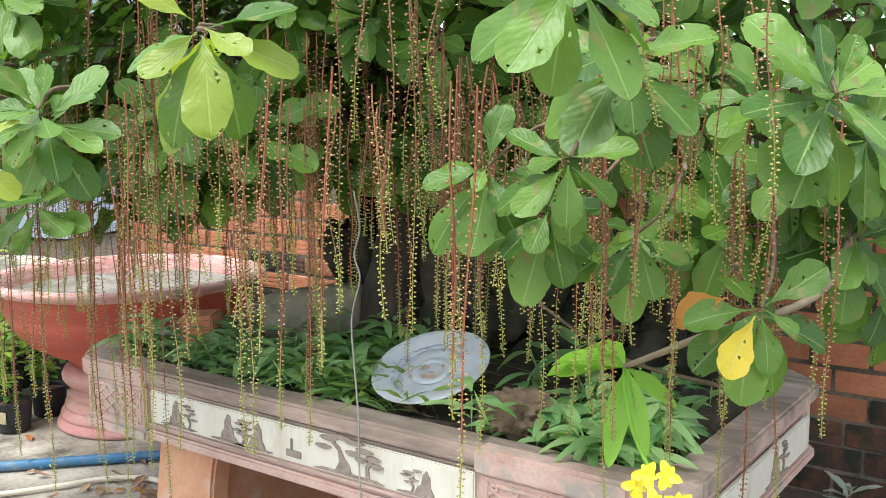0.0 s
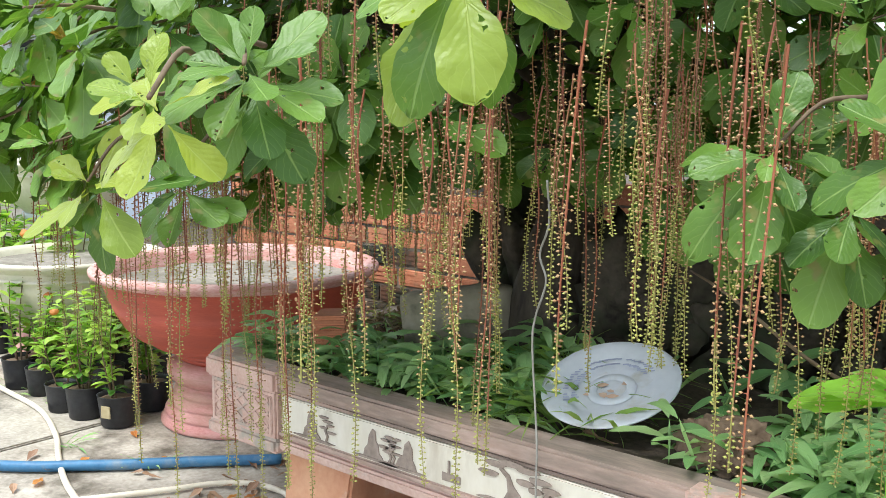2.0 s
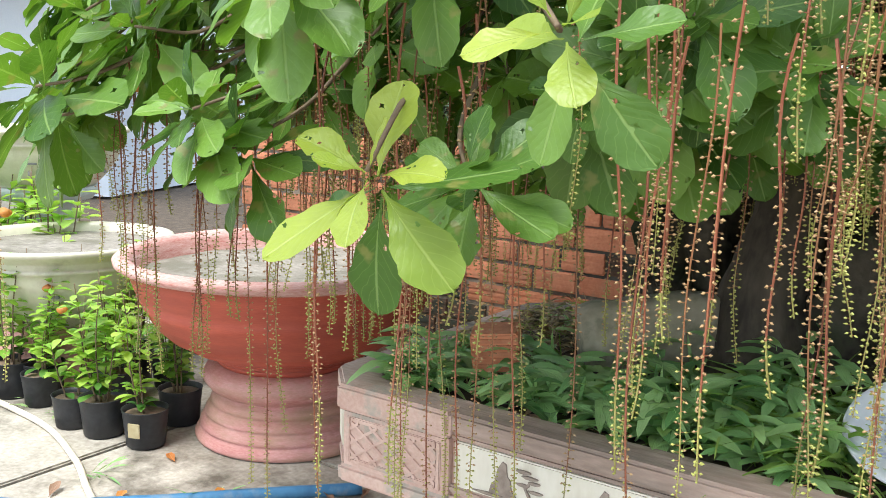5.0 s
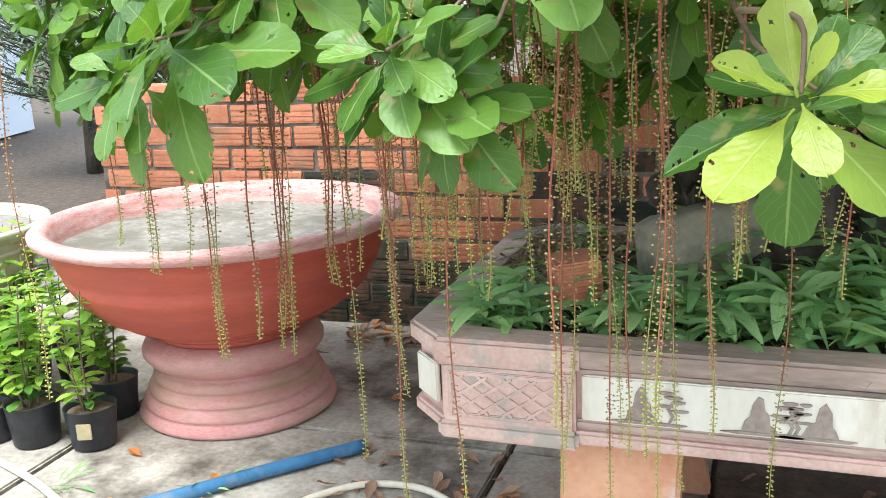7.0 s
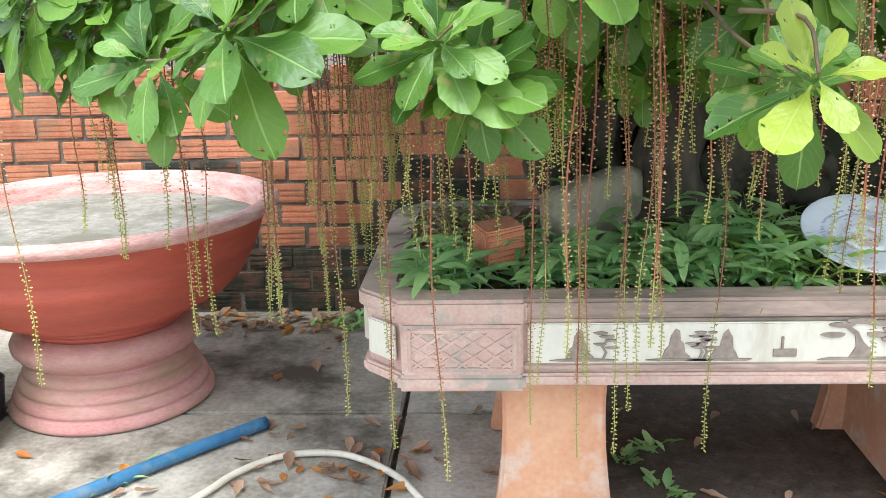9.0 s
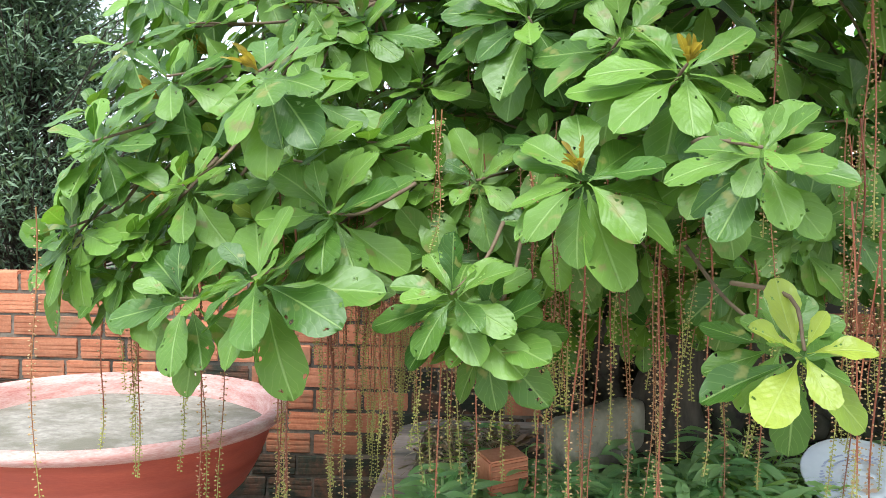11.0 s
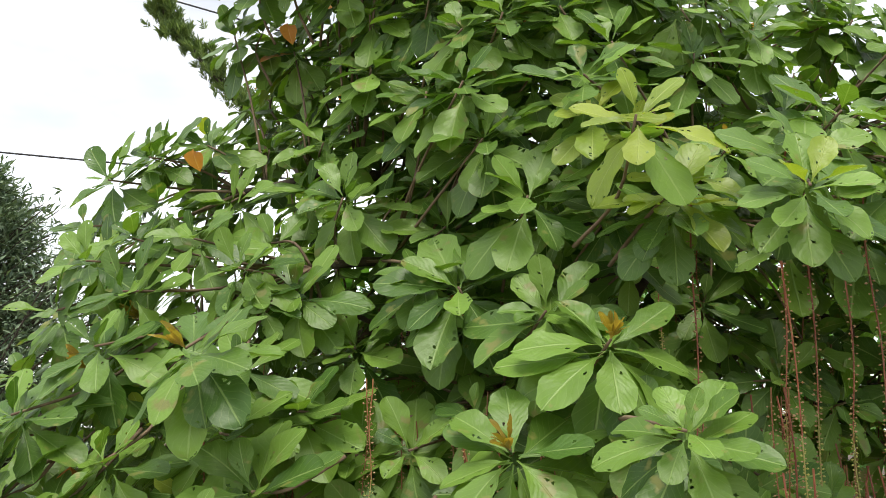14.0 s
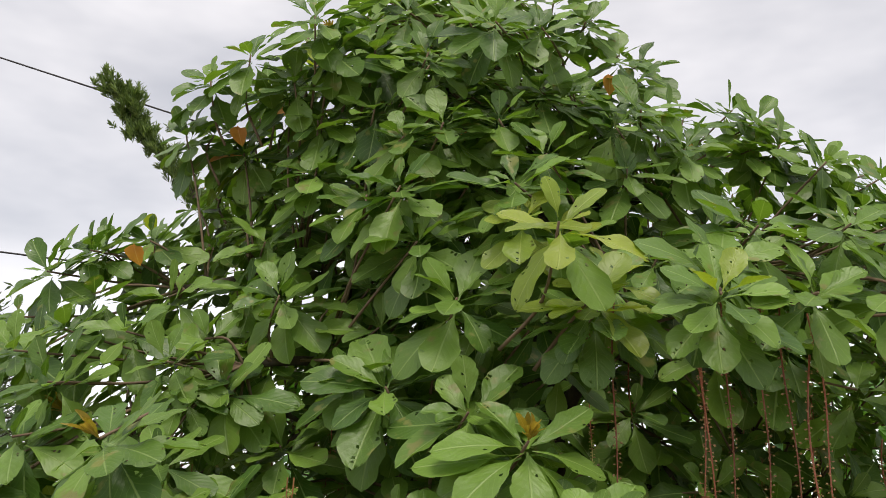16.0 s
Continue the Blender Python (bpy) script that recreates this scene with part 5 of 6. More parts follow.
def build_racemes(t, inv, tips):
    rnd = random.Random(8)
    kinds = [raceme_mesh("raceme", L, red, i) for i, (L, red) in enumerate((L, r) for L in (0.35, 0.45, 0.55, 0.68, 0.82) for r in (True, False, False))]
    spans = [L for L in (0.35, 0.45, 0.55, 0.68, 0.82) for r in range(3)]

    def hang(x, y, top, length, red=None):
        pick = [i for i in range(15) if red is None or (i % 3 == 0) == red]
        i = min(pick, key=lambda j: abs(spans[j] - length) + rnd.uniform(0, 0.05))
        s = length / spans[i]
        part("raceme", kinds[i], t, at=inv @ Matrix.Translation((x, y, top)) @ pose(0, 0, 0, rnd.uniform(-2, 2), rnd.uniform(-2, 2), rnd.uniform(0, 360)) @ Matrix.Diagonal((1, 1, s, 1)))

    for x, y, z, red in END_STRINGS:
        hang(x, y, 1.5 if not red else rnd.uniform(1.3, 1.42), (1.5 if not red else 1.36) - z, bool(red))
    for x, z in MORE_STRINGS:
        top = rnd.uniform(1.22, 1.34)
        hang(x, -0.45 + rnd.uniform(-0.08, 0.06), top, top - z, rnd.random() < 0.6)
        if rnd.random() < 0.2:
            hang(x + rnd.uniform(-0.02, 0.02), -0.3, top, (top - z) * rnd.uniform(0.6, 0.95), False)
    for x, z in STRINGS:
        top = rnd.uniform(1.17, 1.28)
        hang(x + rnd.uniform(-0.005, 0.005), -0.2 + rnd.uniform(-0.03, 0.03), top, top - z, rnd.random() < 0.6)
        if rnd.random() < 0.6:
            hang(x + rnd.uniform(-0.02, 0.02), -0.18 + rnd.uniform(-0.03, 0.03), top, (top - z) * rnd.uniform(0.7, 0.95), False)
    count = 0
    while count < 190:
        x = rnd.uniform(-0.9, 1.75)
        y = rnd.choice((rnd.uniform(-0.42, 0.0), rnd.uniform(-0.3, 0.35), rnd.uniform(0.2, 1.1)))
        if (y > 0.3 and x < -0.6) or (y > 0.1 and 0 < x < 0.8 and rnd.random() < 0.55) or (x > 0.85 and y < -0.16) or (x < -0.45 and y < 0.1 and rnd.random() < 0.7) or (x < 1.0 and y < -0.05 and rnd.random() < 0.6):
            continue
        top = rnd.uniform(1.2, 1.5) if y < 0.2 else rnd.uniform(1.15, 1.7)
        length = rnd.uniform(0.3, 0.72)
        if top - length < PZ1 + 0.04 and -0.0 < y < 0.95 and PX0 < x < PX1:
            length = top - PZ1 - rnd.uniform(0.06, 0.25)
        if -0.35 < y < -0.05 and -1.0 < x < 0.3:
            length = min(length, top - 0.75)
        hang(x, y, top, max(length, 0.3), rnd.random() < 0.5)
        for _ in range(rnd.randint(0, 2)):
            hang(x + rnd.uniform(-0.03, 0.03), y + rnd.uniform(-0.03, 0.03), top, max(length * rnd.uniform(0.6, 1.0), 0.3), rnd.random() < 0.3)
        count += 1
    # upper strings on the shaded side of the crown
    for i in range(16):
        z = rnd.uniform(1.6, 2.2)
        fy = crown_at(z)[0]
        x = rnd.uniform(-0.2, 1.5)
        hang(x, fy + rnd.uniform(0.45, 0.8), z, rnd.uniform(0.3, 0.6), x > 0.4)
    for x, z in ((0.53, 1.74), (0.56, 1.80), (0.59, 1.78), (0.66, 1.76), (0.69, 1.75), (0.71, 1.62), (0.73, 1.70), (0.39, 1.74)):
        hang(x, crown_at(z)[0] + 0.06, z + 0.08, 0.56, True)


TREE, TREE_INV, TIPS, _ = build_tree()
build_racemes(TREE, TREE_INV, TIPS)


# ---- things in the tray ----
def build_plate():
    p = empty("plate", *(0.795, 0.215, 0.668))
    p.matrix_basis = Matrix.Translation((0.795, 0.215, 0.668)) @ pose(0, 0, 0, 22, -9, 22)
    tagged(p, "large white enamel plate with faded print, propped on the soil", "plate")
    r = 0.146
    part("dish", revolve("dish", [(0.0, -0.002), (0.55 * r, -0.002), (0.62 * r, 0.004), (0.9 * r, 0.016), (0.985 * r, 0.019), (r, 0.0185), (r * 1.005, 0.016), (0.985 * r, 0.013), (0.9 * r, 0.011), (0.6 * r, -0.004), (0.0, -0.007)], M["plate"], 72), p)
    part("boss", revolve("boss", [(0.36 * r, 0.0), (0.33 * r, 0.004), (0.24 * r, 0.004), (0.21 * r, 0.0)], M["plate"], 36), p)
    bm = bmesh.new()
    for k in range(30):
        a = 0.5 + k * 0.105
        if k % 9 == 8:
            continue
        for q in (0.0, 0.011):
            w = 0.004 + 0.002 * ((k * 7) % 3)
            c = Vector((math.cos(a), math.sin(a), 0)) * (0.66 * r - q * 1.6)
            z = 0.008
            vs = [bm.verts.new((c.x + dx, c.y + dy, z)) for dx, dy in ((-w, -0.0025), (w, -0.0025), (w, 0.0025), (-w, 0.0025))]
            bm.faces.new(vs)
    part("print", from_bm("printed_bars", bm, M["print_blue"]), p)["kind"] = "stuff"
    bm = bmesh.new()
    rnd = random.Random(2)
    for k in range(9):
        cx, cy = rnd.uniform(-0.05, 0.03), rnd.uniform(-0.045, 0.02)
        w = rnd.uniform(0.006, 0.014)
        vs = [bm.verts.new((cx + w * math.cos(q) * (1 + 0.4 * math.sin(2 * q + k)), cy + 0.7 * w * math.sin(q), 0.0005 + 0.0003 * k)) for q in [2 * math.pi * i / 8 for i in range(8)]]
        bm.faces.new(vs)
    part("print", from_bm("printed_flower", bm, M["print_orange"]), p)["kind"] = "stuff"


build_plate()


def build_weeds():
    """Low trailing weeds with lance leaves all over the soil, and a tuft of long grass."""
    rnd = random.Random(21)
    heap = Heap()
    kinds = [leaf_data(0.095, 0.027, 6, 2, droop=0.4 + 0.25 * k, cup=0.25, wave=0.012, seed=40 + k, shape=0.55, tip=2.2) for k in range(4)]
    stem = leaf_data(0.06, 0.004, 3, 2, droop=0.1, cup=0.1, seed=3, shape=0.1, tip=9)
    n = 0
    while n < 215:
        x, y = rnd.uniform(PX0 + 0.10, PX1 - 0.10), 0.09 + abs(rnd.gauss(0, 0.24))
        if y > PY1 - 0.05:
            continue
        dense = (0.25 if x < -0.02 and y > 0.32 else 1.0) if x < 0.62 else (0.22 if x < 1.1 else 0.6)
        if y > 0.45:
            dense *= 0.4
        if (0.65 < x < 0.95 and 0.08 < y < 0.40) or (-0.12 < x < 0.06 and 0.12 < y < 0.30 and rnd.random() < 0.7) or (0.0 < x < 0.3 and 0.38 < y < 0.58):
            continue
        if rnd.random() > dense:
            continue
        n += 1
        lean = Vector((rnd.uniform(-0.5, 0.5), rnd.uniform(-0.7, 0.3), 1)).normalized()
        base = Vector((x, y, soil_z(x, y) - 0.005))
        h = rnd.uniform(0.04, 0.13)
        heap.add(stem, aim(base, lean, (0, -1, 0.2), h / 0.06))
        a = rnd.uniform(0, 6.28)
        for k in range(rnd.randint(4, 8)):
            a += 2.4
            d = Vector((math.cos(a), math.sin(a) - 0.15, rnd.uniform(-0.05, 0.55)))
            if y < 0.19 and d.y < -0.1:
                d.z = rnd.uniform(0.35, 0.8)
            heap.add(kinds[rnd.randrange(4)], aim(base + lean * h * (0.35 + 0.65 * (k % 4) / 3), d, (0, -0.2, 1), rnd.uniform(0.65, 1.2)))
    ob = new("weeds", heap.mesh("weeds", [M["weed"]]))
    tagged(ob, "low green lance-leaved weeds trailing over the tray soil", "weeds", kind="stuff")
    heap = Heap()
    blade = [leaf_data(0.22, 0.005, 7, 2, droop=0.9 + 0.3 * k, cup=0.3, seed=60 + k, shape=0.15, tip=2.5) for k in range(3)]
    for i in range(340):
        x, y = rnd.gauss(0.60, 0.10), rnd.uniform(0.14, 0.42)
        a = rnd.uniform(0, 6.28)
        heap.add(blade[i % 3], aim((x, y, soil_z(x, y) - 0.01), (math.cos(a) * 0.8, math.sin(a) * 0.8, rnd.uniform(0.7, 1.7)), (0, 0, 1), rnd.uniform(0.55, 1.15)))
    ob = new("grass_tuft", heap.mesh("grass_tuft", [M["grass"]]))
    tagged(ob, "arching tuft of long thin grass beside the plate", "grass", kind="stuff")
    # a loose heap of dry stalks in the corner
    heap = Heap()
    for i in range(460):
        x, y = rnd.uniform(PX0 + 0.09, -0.02), rnd.uniform(0.24, 0.86)
        a, h = rnd.uniform(0, 6.28), 0.09 * math.sin(math.pi * min(max((x - PX0 - 0.05) / 0.3, 0), 1))
        heap.add(blade[i % 3], aim((x, y, soil_z(x, y) + rnd.uniform(0, h)), (math.cos(a), math.sin(a), rnd.uniform(-0.15, 0.5)), (0, 0, 1), rnd.uniform(0.3, 0.65)), 0 if i % 6 else 1)
    ob = new("straw_heap", heap.mesh("straw_heap", [M["straw"], M["grass"]]))
    tagged(ob, "loose heap of dry brown stalks in the tray corner", "straw", kind="stuff")


build_weeds()


def build_tray_clutter():
    rnd = random.Random(31)
    log_ob = new("stone_block", None)
    log_ob.matrix_basis = pose(0.20, 0.44, PZ1 + 0.095, 0, -7, 40)
    tagged(log_ob, "rounded greenish grey stone block lying on the soil", "stone")
    bm = bmesh.new()
    rows = 9
    for i in range(rows):
        s = i / (rows - 1)
        r = 0.085 * (1 - 0.18 * abs(2 * s - 1) ** 6)
        for k in range(16):
            a = 2 * math.pi * k / 16
            ca, sa = math.cos(a), math.sin(a)
            q = Vector((-0.15 + 0.30 * s, r * math.copysign(abs(ca) ** 0.45, ca) * 0.55, r * math.copysign(abs(sa) ** 0.45, sa)))
            q += Vector((0, 1, 1)) * 0.012 * noise.noise(q * 14)
            bm.verts.new(q)
    bm.verts.ensure_lookup_table()
    for i in range(rows - 1):
        for k in range(16):
            bm.faces.new([bm.verts[i * 16 + k], bm.verts[i * 16 + (k + 1) % 16], bm.verts[i * 16 + 16 + (k + 1) % 16], bm.verts[i * 16 + 16 + k]])
    bm.faces.new([bm.verts[k] for k in range(15, -1, -1)])
    bm.faces.new([bm.verts[(rows - 1) * 16 + k] for k in range(16)])
    part("block", from_bm("stone_block", bm, M["stone"], True), log_ob)
    # dark rocks round the trunk
    for i, (x, y, s, h) in enumerate(((0.62, 0.72, 0.24, 0.30), (0.92, 0.76, 0.20, 0.20), (0.20, 0.76, 0.17, 0.34), (1.18, 0.80, 0.16, 0.16))):
        ob = new("rock", blob("rock", s, s * 0.7, h, M["rock_dark"], i + 2, 0.6, 5, 2.4))
        ob.matrix_basis = pose(x, y, PZ1 + h * 0.35, 0, 0, 40 * i)
        tagged(ob, "dark mossy rock standing at the foot of the tree", "rock", "rocks round the trunk")
    ob = new("earth_clod", blob("earth_clod", 0.085, 0.07, 0.055, M["clod"], 9, 0.38, 5, 3.0))
    ob.matrix_basis = pose(1.07, 0.16, PZ1 + 0.02)
    tagged(ob, "dry brown clod of earth on the soil", "clod")
    # a broken hollow brick with a ribbed side
    b = empty("broken_brick", -0.045, 0.225, PZ1 + 0.025, 25)
    tagged(b, "broken ribbed clay brick standing among the weeds", "brick")
    body = part("body", box("broken_brick", -0.05, 0.05, -0.04, 0.04, 0, 0.085, M["brick"], 0.004), b, at=pose(0, 0, 0, 6, -5, 0))
    for k in range(5):
        part("rib", box("rib", -0.047, 0.047, -0.0435, -0.038, 0.010 + 0.014 * k, 0.019 + 0.014 * k, M["brick"], 0.001), body)
    # strap-leaved plant and yellow flowers at the right end
    o = empty("strap_leaf_plant", 1.43, -0.075, 0.835)
    tagged(o, "bright green strap-leaved plant with yellow flowers on a low bough", "plant")
    for k, (d, up, size, wide, droop) in enumerate((((-0.93, 0.2, -0.12), (0.1, -0.5, 0.8), 1.55, 1.25, 0.35), ((-0.8, 0.1, 0.1), (0.1, -0.4, 0.9), 1.25, 1.2, 0.55), ((0.05, -0.45, -0.75), (0.4, -0.8, 0.3), 1.25, 0.85, 0.25),
                                                   ((0.35, -0.3, -0.75), (0.3, -0.8, 0.2), 1.1, 0.9, 0.3), ((-0.5, 0.3, 0.35), (0, -0.3, 1), 0.95, 1.0, 0.9), ((0.5, 0.1, -0.3), (0.1, -0.7, 0.5), 0.8, 0.9, 0.6))):
        v, f, u = leaf_data(0.142, 0.04, 12, 4, droop=droop, cup=0.45, wave=0.014, seed=70 + k, shape=0.45, tip=2.8)
        part("leaf", mesh_of("strap_leaf", v.tolist(), f, M["orchid"], uvs=u, smooth=True), o, at=aim((0, 0, 0.0), d, up, size) @ Matrix.Diagonal((1, wide, 1, 1)))
    part("stalk", tube("stalk", spline([(0, -0.01, 0), (0.04, -0.09, -0.02), (0.10, -0.18, -0.06), (0.165, -0.26, -0.08)], 5), 0.0032, M["orchid"], 6), o)
    for k, (fx, fy, fz) in enumerate(((0.155, -0.265, -0.055), (0.19, -0.275, -0.045), (0.135, -0.255, -0.08), (0.175, -0.285, -0.085), (0.21, -0.28, -0.08), (0.15, -0.29, -0.105))):
        fl = Heap()
        petal = leaf_data(0.026, 0.017, 6, 3, droop=0.5, cup=0.5, wave=0.03, seed=k, shape=0.6, tip=3)
        for q in range(6):
            w = q * 1.047 + k
            fl.add(petal, aim((fx, fy, fz - 0.022), (math.cos(w) * 0.8 + 0.1, -0.35 + math.sin(w) * 0.3, math.sin(w)), (0.3, -0.8, 0.3), 0.9 if q % 2 else 0.65))
        part("flower", fl.mesh("flower", [M["petal"]]), o, "ruffled yellow flower")
    # broad-leaved seedling behind the clod
    g = empty("broad_leaf_seedling", 1.06, 0.47, PZ1 - 0.01)
    tagged(g, "dark green seedling with broad pointed leaves on the soil", "plant")
    part("stem", tube("stem", spline([(0, 0, 0), (0.0, -0.01, 0.06), (0.01, -0.02, 0.13)], 4), 0.004, M["stem_green"], 6), g)
    for k, (d, size) in enumerate((((-0.8, -0.5, -0.25), 1.15), ((0.7, -0.6, -0.35), 1.2), ((0.5, 0.3, 0.5), 0.9), ((-0.6, 0.2, 0.45), 0.9), ((0.1, -0.8, -0.1), 0.85))):
        v, f, u = leaf_data(0.13, 0.04, 10, 4, droop=0.5, cup=0.3, wave=0.01, seed=170 + k, shape=0.5, tip=2.4)
        part("leaf", mesh_of("seedling_leaf", v.tolist(), f, M["weed"], uvs=u, smooth=True), g, at=aim((0.01, -0.02, 0.12), d, (0, -0.3, 1), size))
    # dead branch and the tangled wire
    br = new("dead_branch", tube("dead_branch", spline([(1.45, 0.42, PZ1 + 0.08), (1.22, 0.33, PZ1 + 0.14), (1.05, 0.19, PZ1 + 0.3), (0.92, 0.3, PZ1 + 0.32)], 6), [0.0055 - 0.0002 * i for i in range(19)], M["twig"], 8))
    tagged(br, "pale dead branch lying across the tray", "branch")
    wire = new("wire", tube("wire", spline([(0.83, -0.10, 1.12), (0.81, -0.06, 1.04), (0.785, -0.05, 0.98), (0.80, -0.05, 0.93), (0.775, -0.045, 0.86), (0.77, -0.045, 0.8), (0.785, -0.045, 0.62), (0.79, -0.05, 0.49), (0.80, -0.04, 0.2), (0.83, -0.06, 0.006)], 8), 0.0021, M["wire"], 7))
    tagged(wire, "thin pale grey wire hanging down past the tray", "wire")


build_tray_clutter()


def silver_plant(x, y):
    """A low pale-leaved plant on the bare earth."""
    p = empty("silver_leaf_plant", x, y, 0)
    tagged(p, "low plant with pale grey-green leaves growing on bare earth", "plant")
    rnd = random.Random(12)
    v, f, u = leaf_data(0.11, 0.035, 10, 4, droop=0.5, cup=0.3, wave=0.02, seed=91, shape=0.6, tip=2.4)
    me = mesh_of("pale_leaf", v.tolist(), f, M["pale_leaf"], uvs=u, smooth=True)
    part("stem", tube("stem", spline([(0, 0, -0.01), (0.01, 0, 0.06), (0.0, 0.01, 0.13)], 4), 0.004, M["twig"], 6), p)
    for k in range(11):
        a = k * 2.4
        part("leaf", me, p, at=aim((0, 0, 0.05 + 0.008 * k), (math.cos(a), math.sin(a), 0.35 + 0.06 * k), (0, 0, 1), rnd.uniform(0.7, 1.1)))


silver_plant(1.5, 1.42)


# ---- potted nursery plants ----
def nursery_plant(seed, label_patch=False, flower=False):
    rnd = random.Random(seed)
    p = empty("nursery_plant")
    tagged(p, "young green shrub in a black plastic nursery bag", "potted plant", "nursery plants on the yard")
    part("bag", revolve("bag", [(0.0, 0.0), (0.058, 0.0), (0.063, 0.006), (0.070, 0.08), (0.075, 0.125), (0.077, 0.128), (0.073, 0.128), (0.068, 0.108)], M["bag"], 24, 0.02, seed), p)
    part("soil", revolve("bag_soil", [(0.0, 0.114), (0.04, 0.116), (0.069, 0.110)], M["clod"], 20), p)
    if label_patch:
        part("label", box("label", -0.022, 0.022, -0.0725, -0.068, 0.045, 0.095, M["bag_label"], 0.002), p, "faded tan label")
    heap = Heap()
    lf = [leaf_data(0.055, 0.026, 5, 2, droop=0.3 + 0.2 * k, cup=0.3, seed=80 + k, shape=0.7, tip=2.6) for k in range(3)]
    sv, sf, n0 = [], [], 0
    for s in range(rnd.randint(4, 6)):
        a = rnd.uniform(0, 6.28)
        h = rnd.uniform(0.20, 0.42)
        pts = spline([(0.02 * math.cos(a), 0.02 * math.sin(a), 0.11), (0.05 * math.cos(a), 0.05 * math.sin(a), 0.11 + h * 0.5), (0.075 * math.cos(a + 0.3), 0.075 * math.sin(a + 0.3), 0.11 + h)], 5)
        v, f = tube_data(pts, [0.0035 - 0.0002 * i for i in range(len(pts))], 5)
        sv += v
        sf += [tuple(q + n0 for q in face) for face in f]
        n0 += len(v)
        for k in range(rnd.randint(22, 30)):
            w = rnd.uniform(0.15, 1)
            c = pts[min(int(w * (len(pts) - 1)), len(pts) - 1)]
            b = rnd.uniform(0, 6.28)
            # leaves lowest on each stem take the darker green
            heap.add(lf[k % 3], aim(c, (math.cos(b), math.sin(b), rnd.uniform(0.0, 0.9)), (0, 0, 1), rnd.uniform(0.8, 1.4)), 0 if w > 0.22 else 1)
    part("stem", mesh_of("stem", sv, sf, M["twig"], smooth=True), p)
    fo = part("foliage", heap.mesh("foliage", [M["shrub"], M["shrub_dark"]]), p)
    fo["kind"] = "stuff"
    if flower:
        part("flower", blob("flower", 0.02, 0.02, 0.016, M["leaf_dead"], 3, 0.4, 2), p, "orange flower head", at=pose(0.05, 0, 0.45))
    return p


def build_nursery():
    kinds = [nursery_plant(100 + k, k == 0, k == 2) for k in range(5)]
    spots = [(-1.56, 0.46, 0), (-1.75, 0.43, 1), (-1.9, 0.41, 2), (-1.64, 0.67, 3), (-2.27, 0.53, 4), (-2.36, 0.46, 1), (-2.19, 0.47, 2), (-3.87, 0.73, 3), (-3.56, 0.76, 4), (-3.31, 0.76, 1), (-1.99, 0.67, 1), (-2.17, 0.72, 2), (-2.35, 0.67, 3), (-2.53, 0.72, 4), (-2.7, 0.67, 1), (-2.88, 0.72, 2), (-3.06, 0.67, 3), (-1.99, 0.91, 4), (-2.17, 0.86, 1), (-2.35, 0.91, 2), (-2.53, 0.86, 3), (-2.7, 0.91, 4), (-2.88, 0.86, 1), (-3.06, 0.91, 2), (-2.85, 0.98, 1), (-3.02, 0.78, 2), (-3.18, 0.95, 3), (-3.42, 0.98, 4), (-3.68, 0.98, 1), (-3.95, 0.95, 2), (-4.2, 0.75, 3), (-4.45, 0.9, 4)]
    rnd = random.Random(6)
    for i, (x, y, k) in enumerate(spots):
        m = pose(x, y, 0, 0, 0, 20 if k == 0 else rnd.uniform(0, 360)) @ Matrix.Scale(1.0 if k == 0 else (1.5 if 7 <= i < 10 or i > 23 else rnd.uniform(0.9, 1.1) if i >= 10 else rnd.uniform(0.85, 1.1)), 4)
        if i < 5:
            kinds[i].matrix_basis = m
        else:
            copy_thing(kinds[k], m)


build_nursery()


# ---- hoses and litter on the yard ----
hb = new("blue_hose", tube("blue_hose", spline([(-2.90, 0.22, 0.019), (-2.60, 0.21, 0.019), (-2.30, 0.19, 0.019), (-2.04, 0.07, 0.019), (-1.80, -0.07, 0.019), (-1.62, -0.12, 0.019), (-1.48, -0.11, 0.019), (-1.33, -0.01, 0.019), (-1.23, 0.09, 0.019), (-1.10, 0.22, 0.019), (-0.95, 0.39, 0.019), (-0.74, 0.61, 0.019)], 10), 0.019, M["hose_blue"], 12))
tagged(hb, "thick blue plastic hose lying on the concrete", "hose")
hc = new("cream_hose", tube("cream_hose", spline([(-3.70, 0.62, 0.011), (-3.30, 0.55, 0.011), (-2.81, 0.43, 0.011), (-2.41, 0.37, 0.011), (-1.95, 0.33, 0.011), (-1.60, 0.22, 0.011), (-1.39, 0.12, 0.011), (-1.16, 0.02, 0.011), (-0.93, -0.05, 0.011), (-0.54, -0.14, 0.011)], 10), 0.011, M["hose_cream"], 10))
tagged(hc, "thin cream plastic hose curving over the concrete", "hose")
hd = new("cream_hose", tube("cream_hose_loop", spline([(-0.99, -0.09, 0.012), (-0.82, 0.19, 0.012), (-0.75, 0.32, 0.012), (-0.65, 0.41, 0.012), (-0.52, 0.43, 0.012), (-0.42, 0.39, 0.012), (-0.32, 0.30, 0.012), (-0.25, 0.19, 0.012), (-0.13, -0.01, 0.012)], 10), 0.0095, M["hose_cream"], 10))
tagged(hd, "loop of cream plastic hose beside the tray leg", "hose")


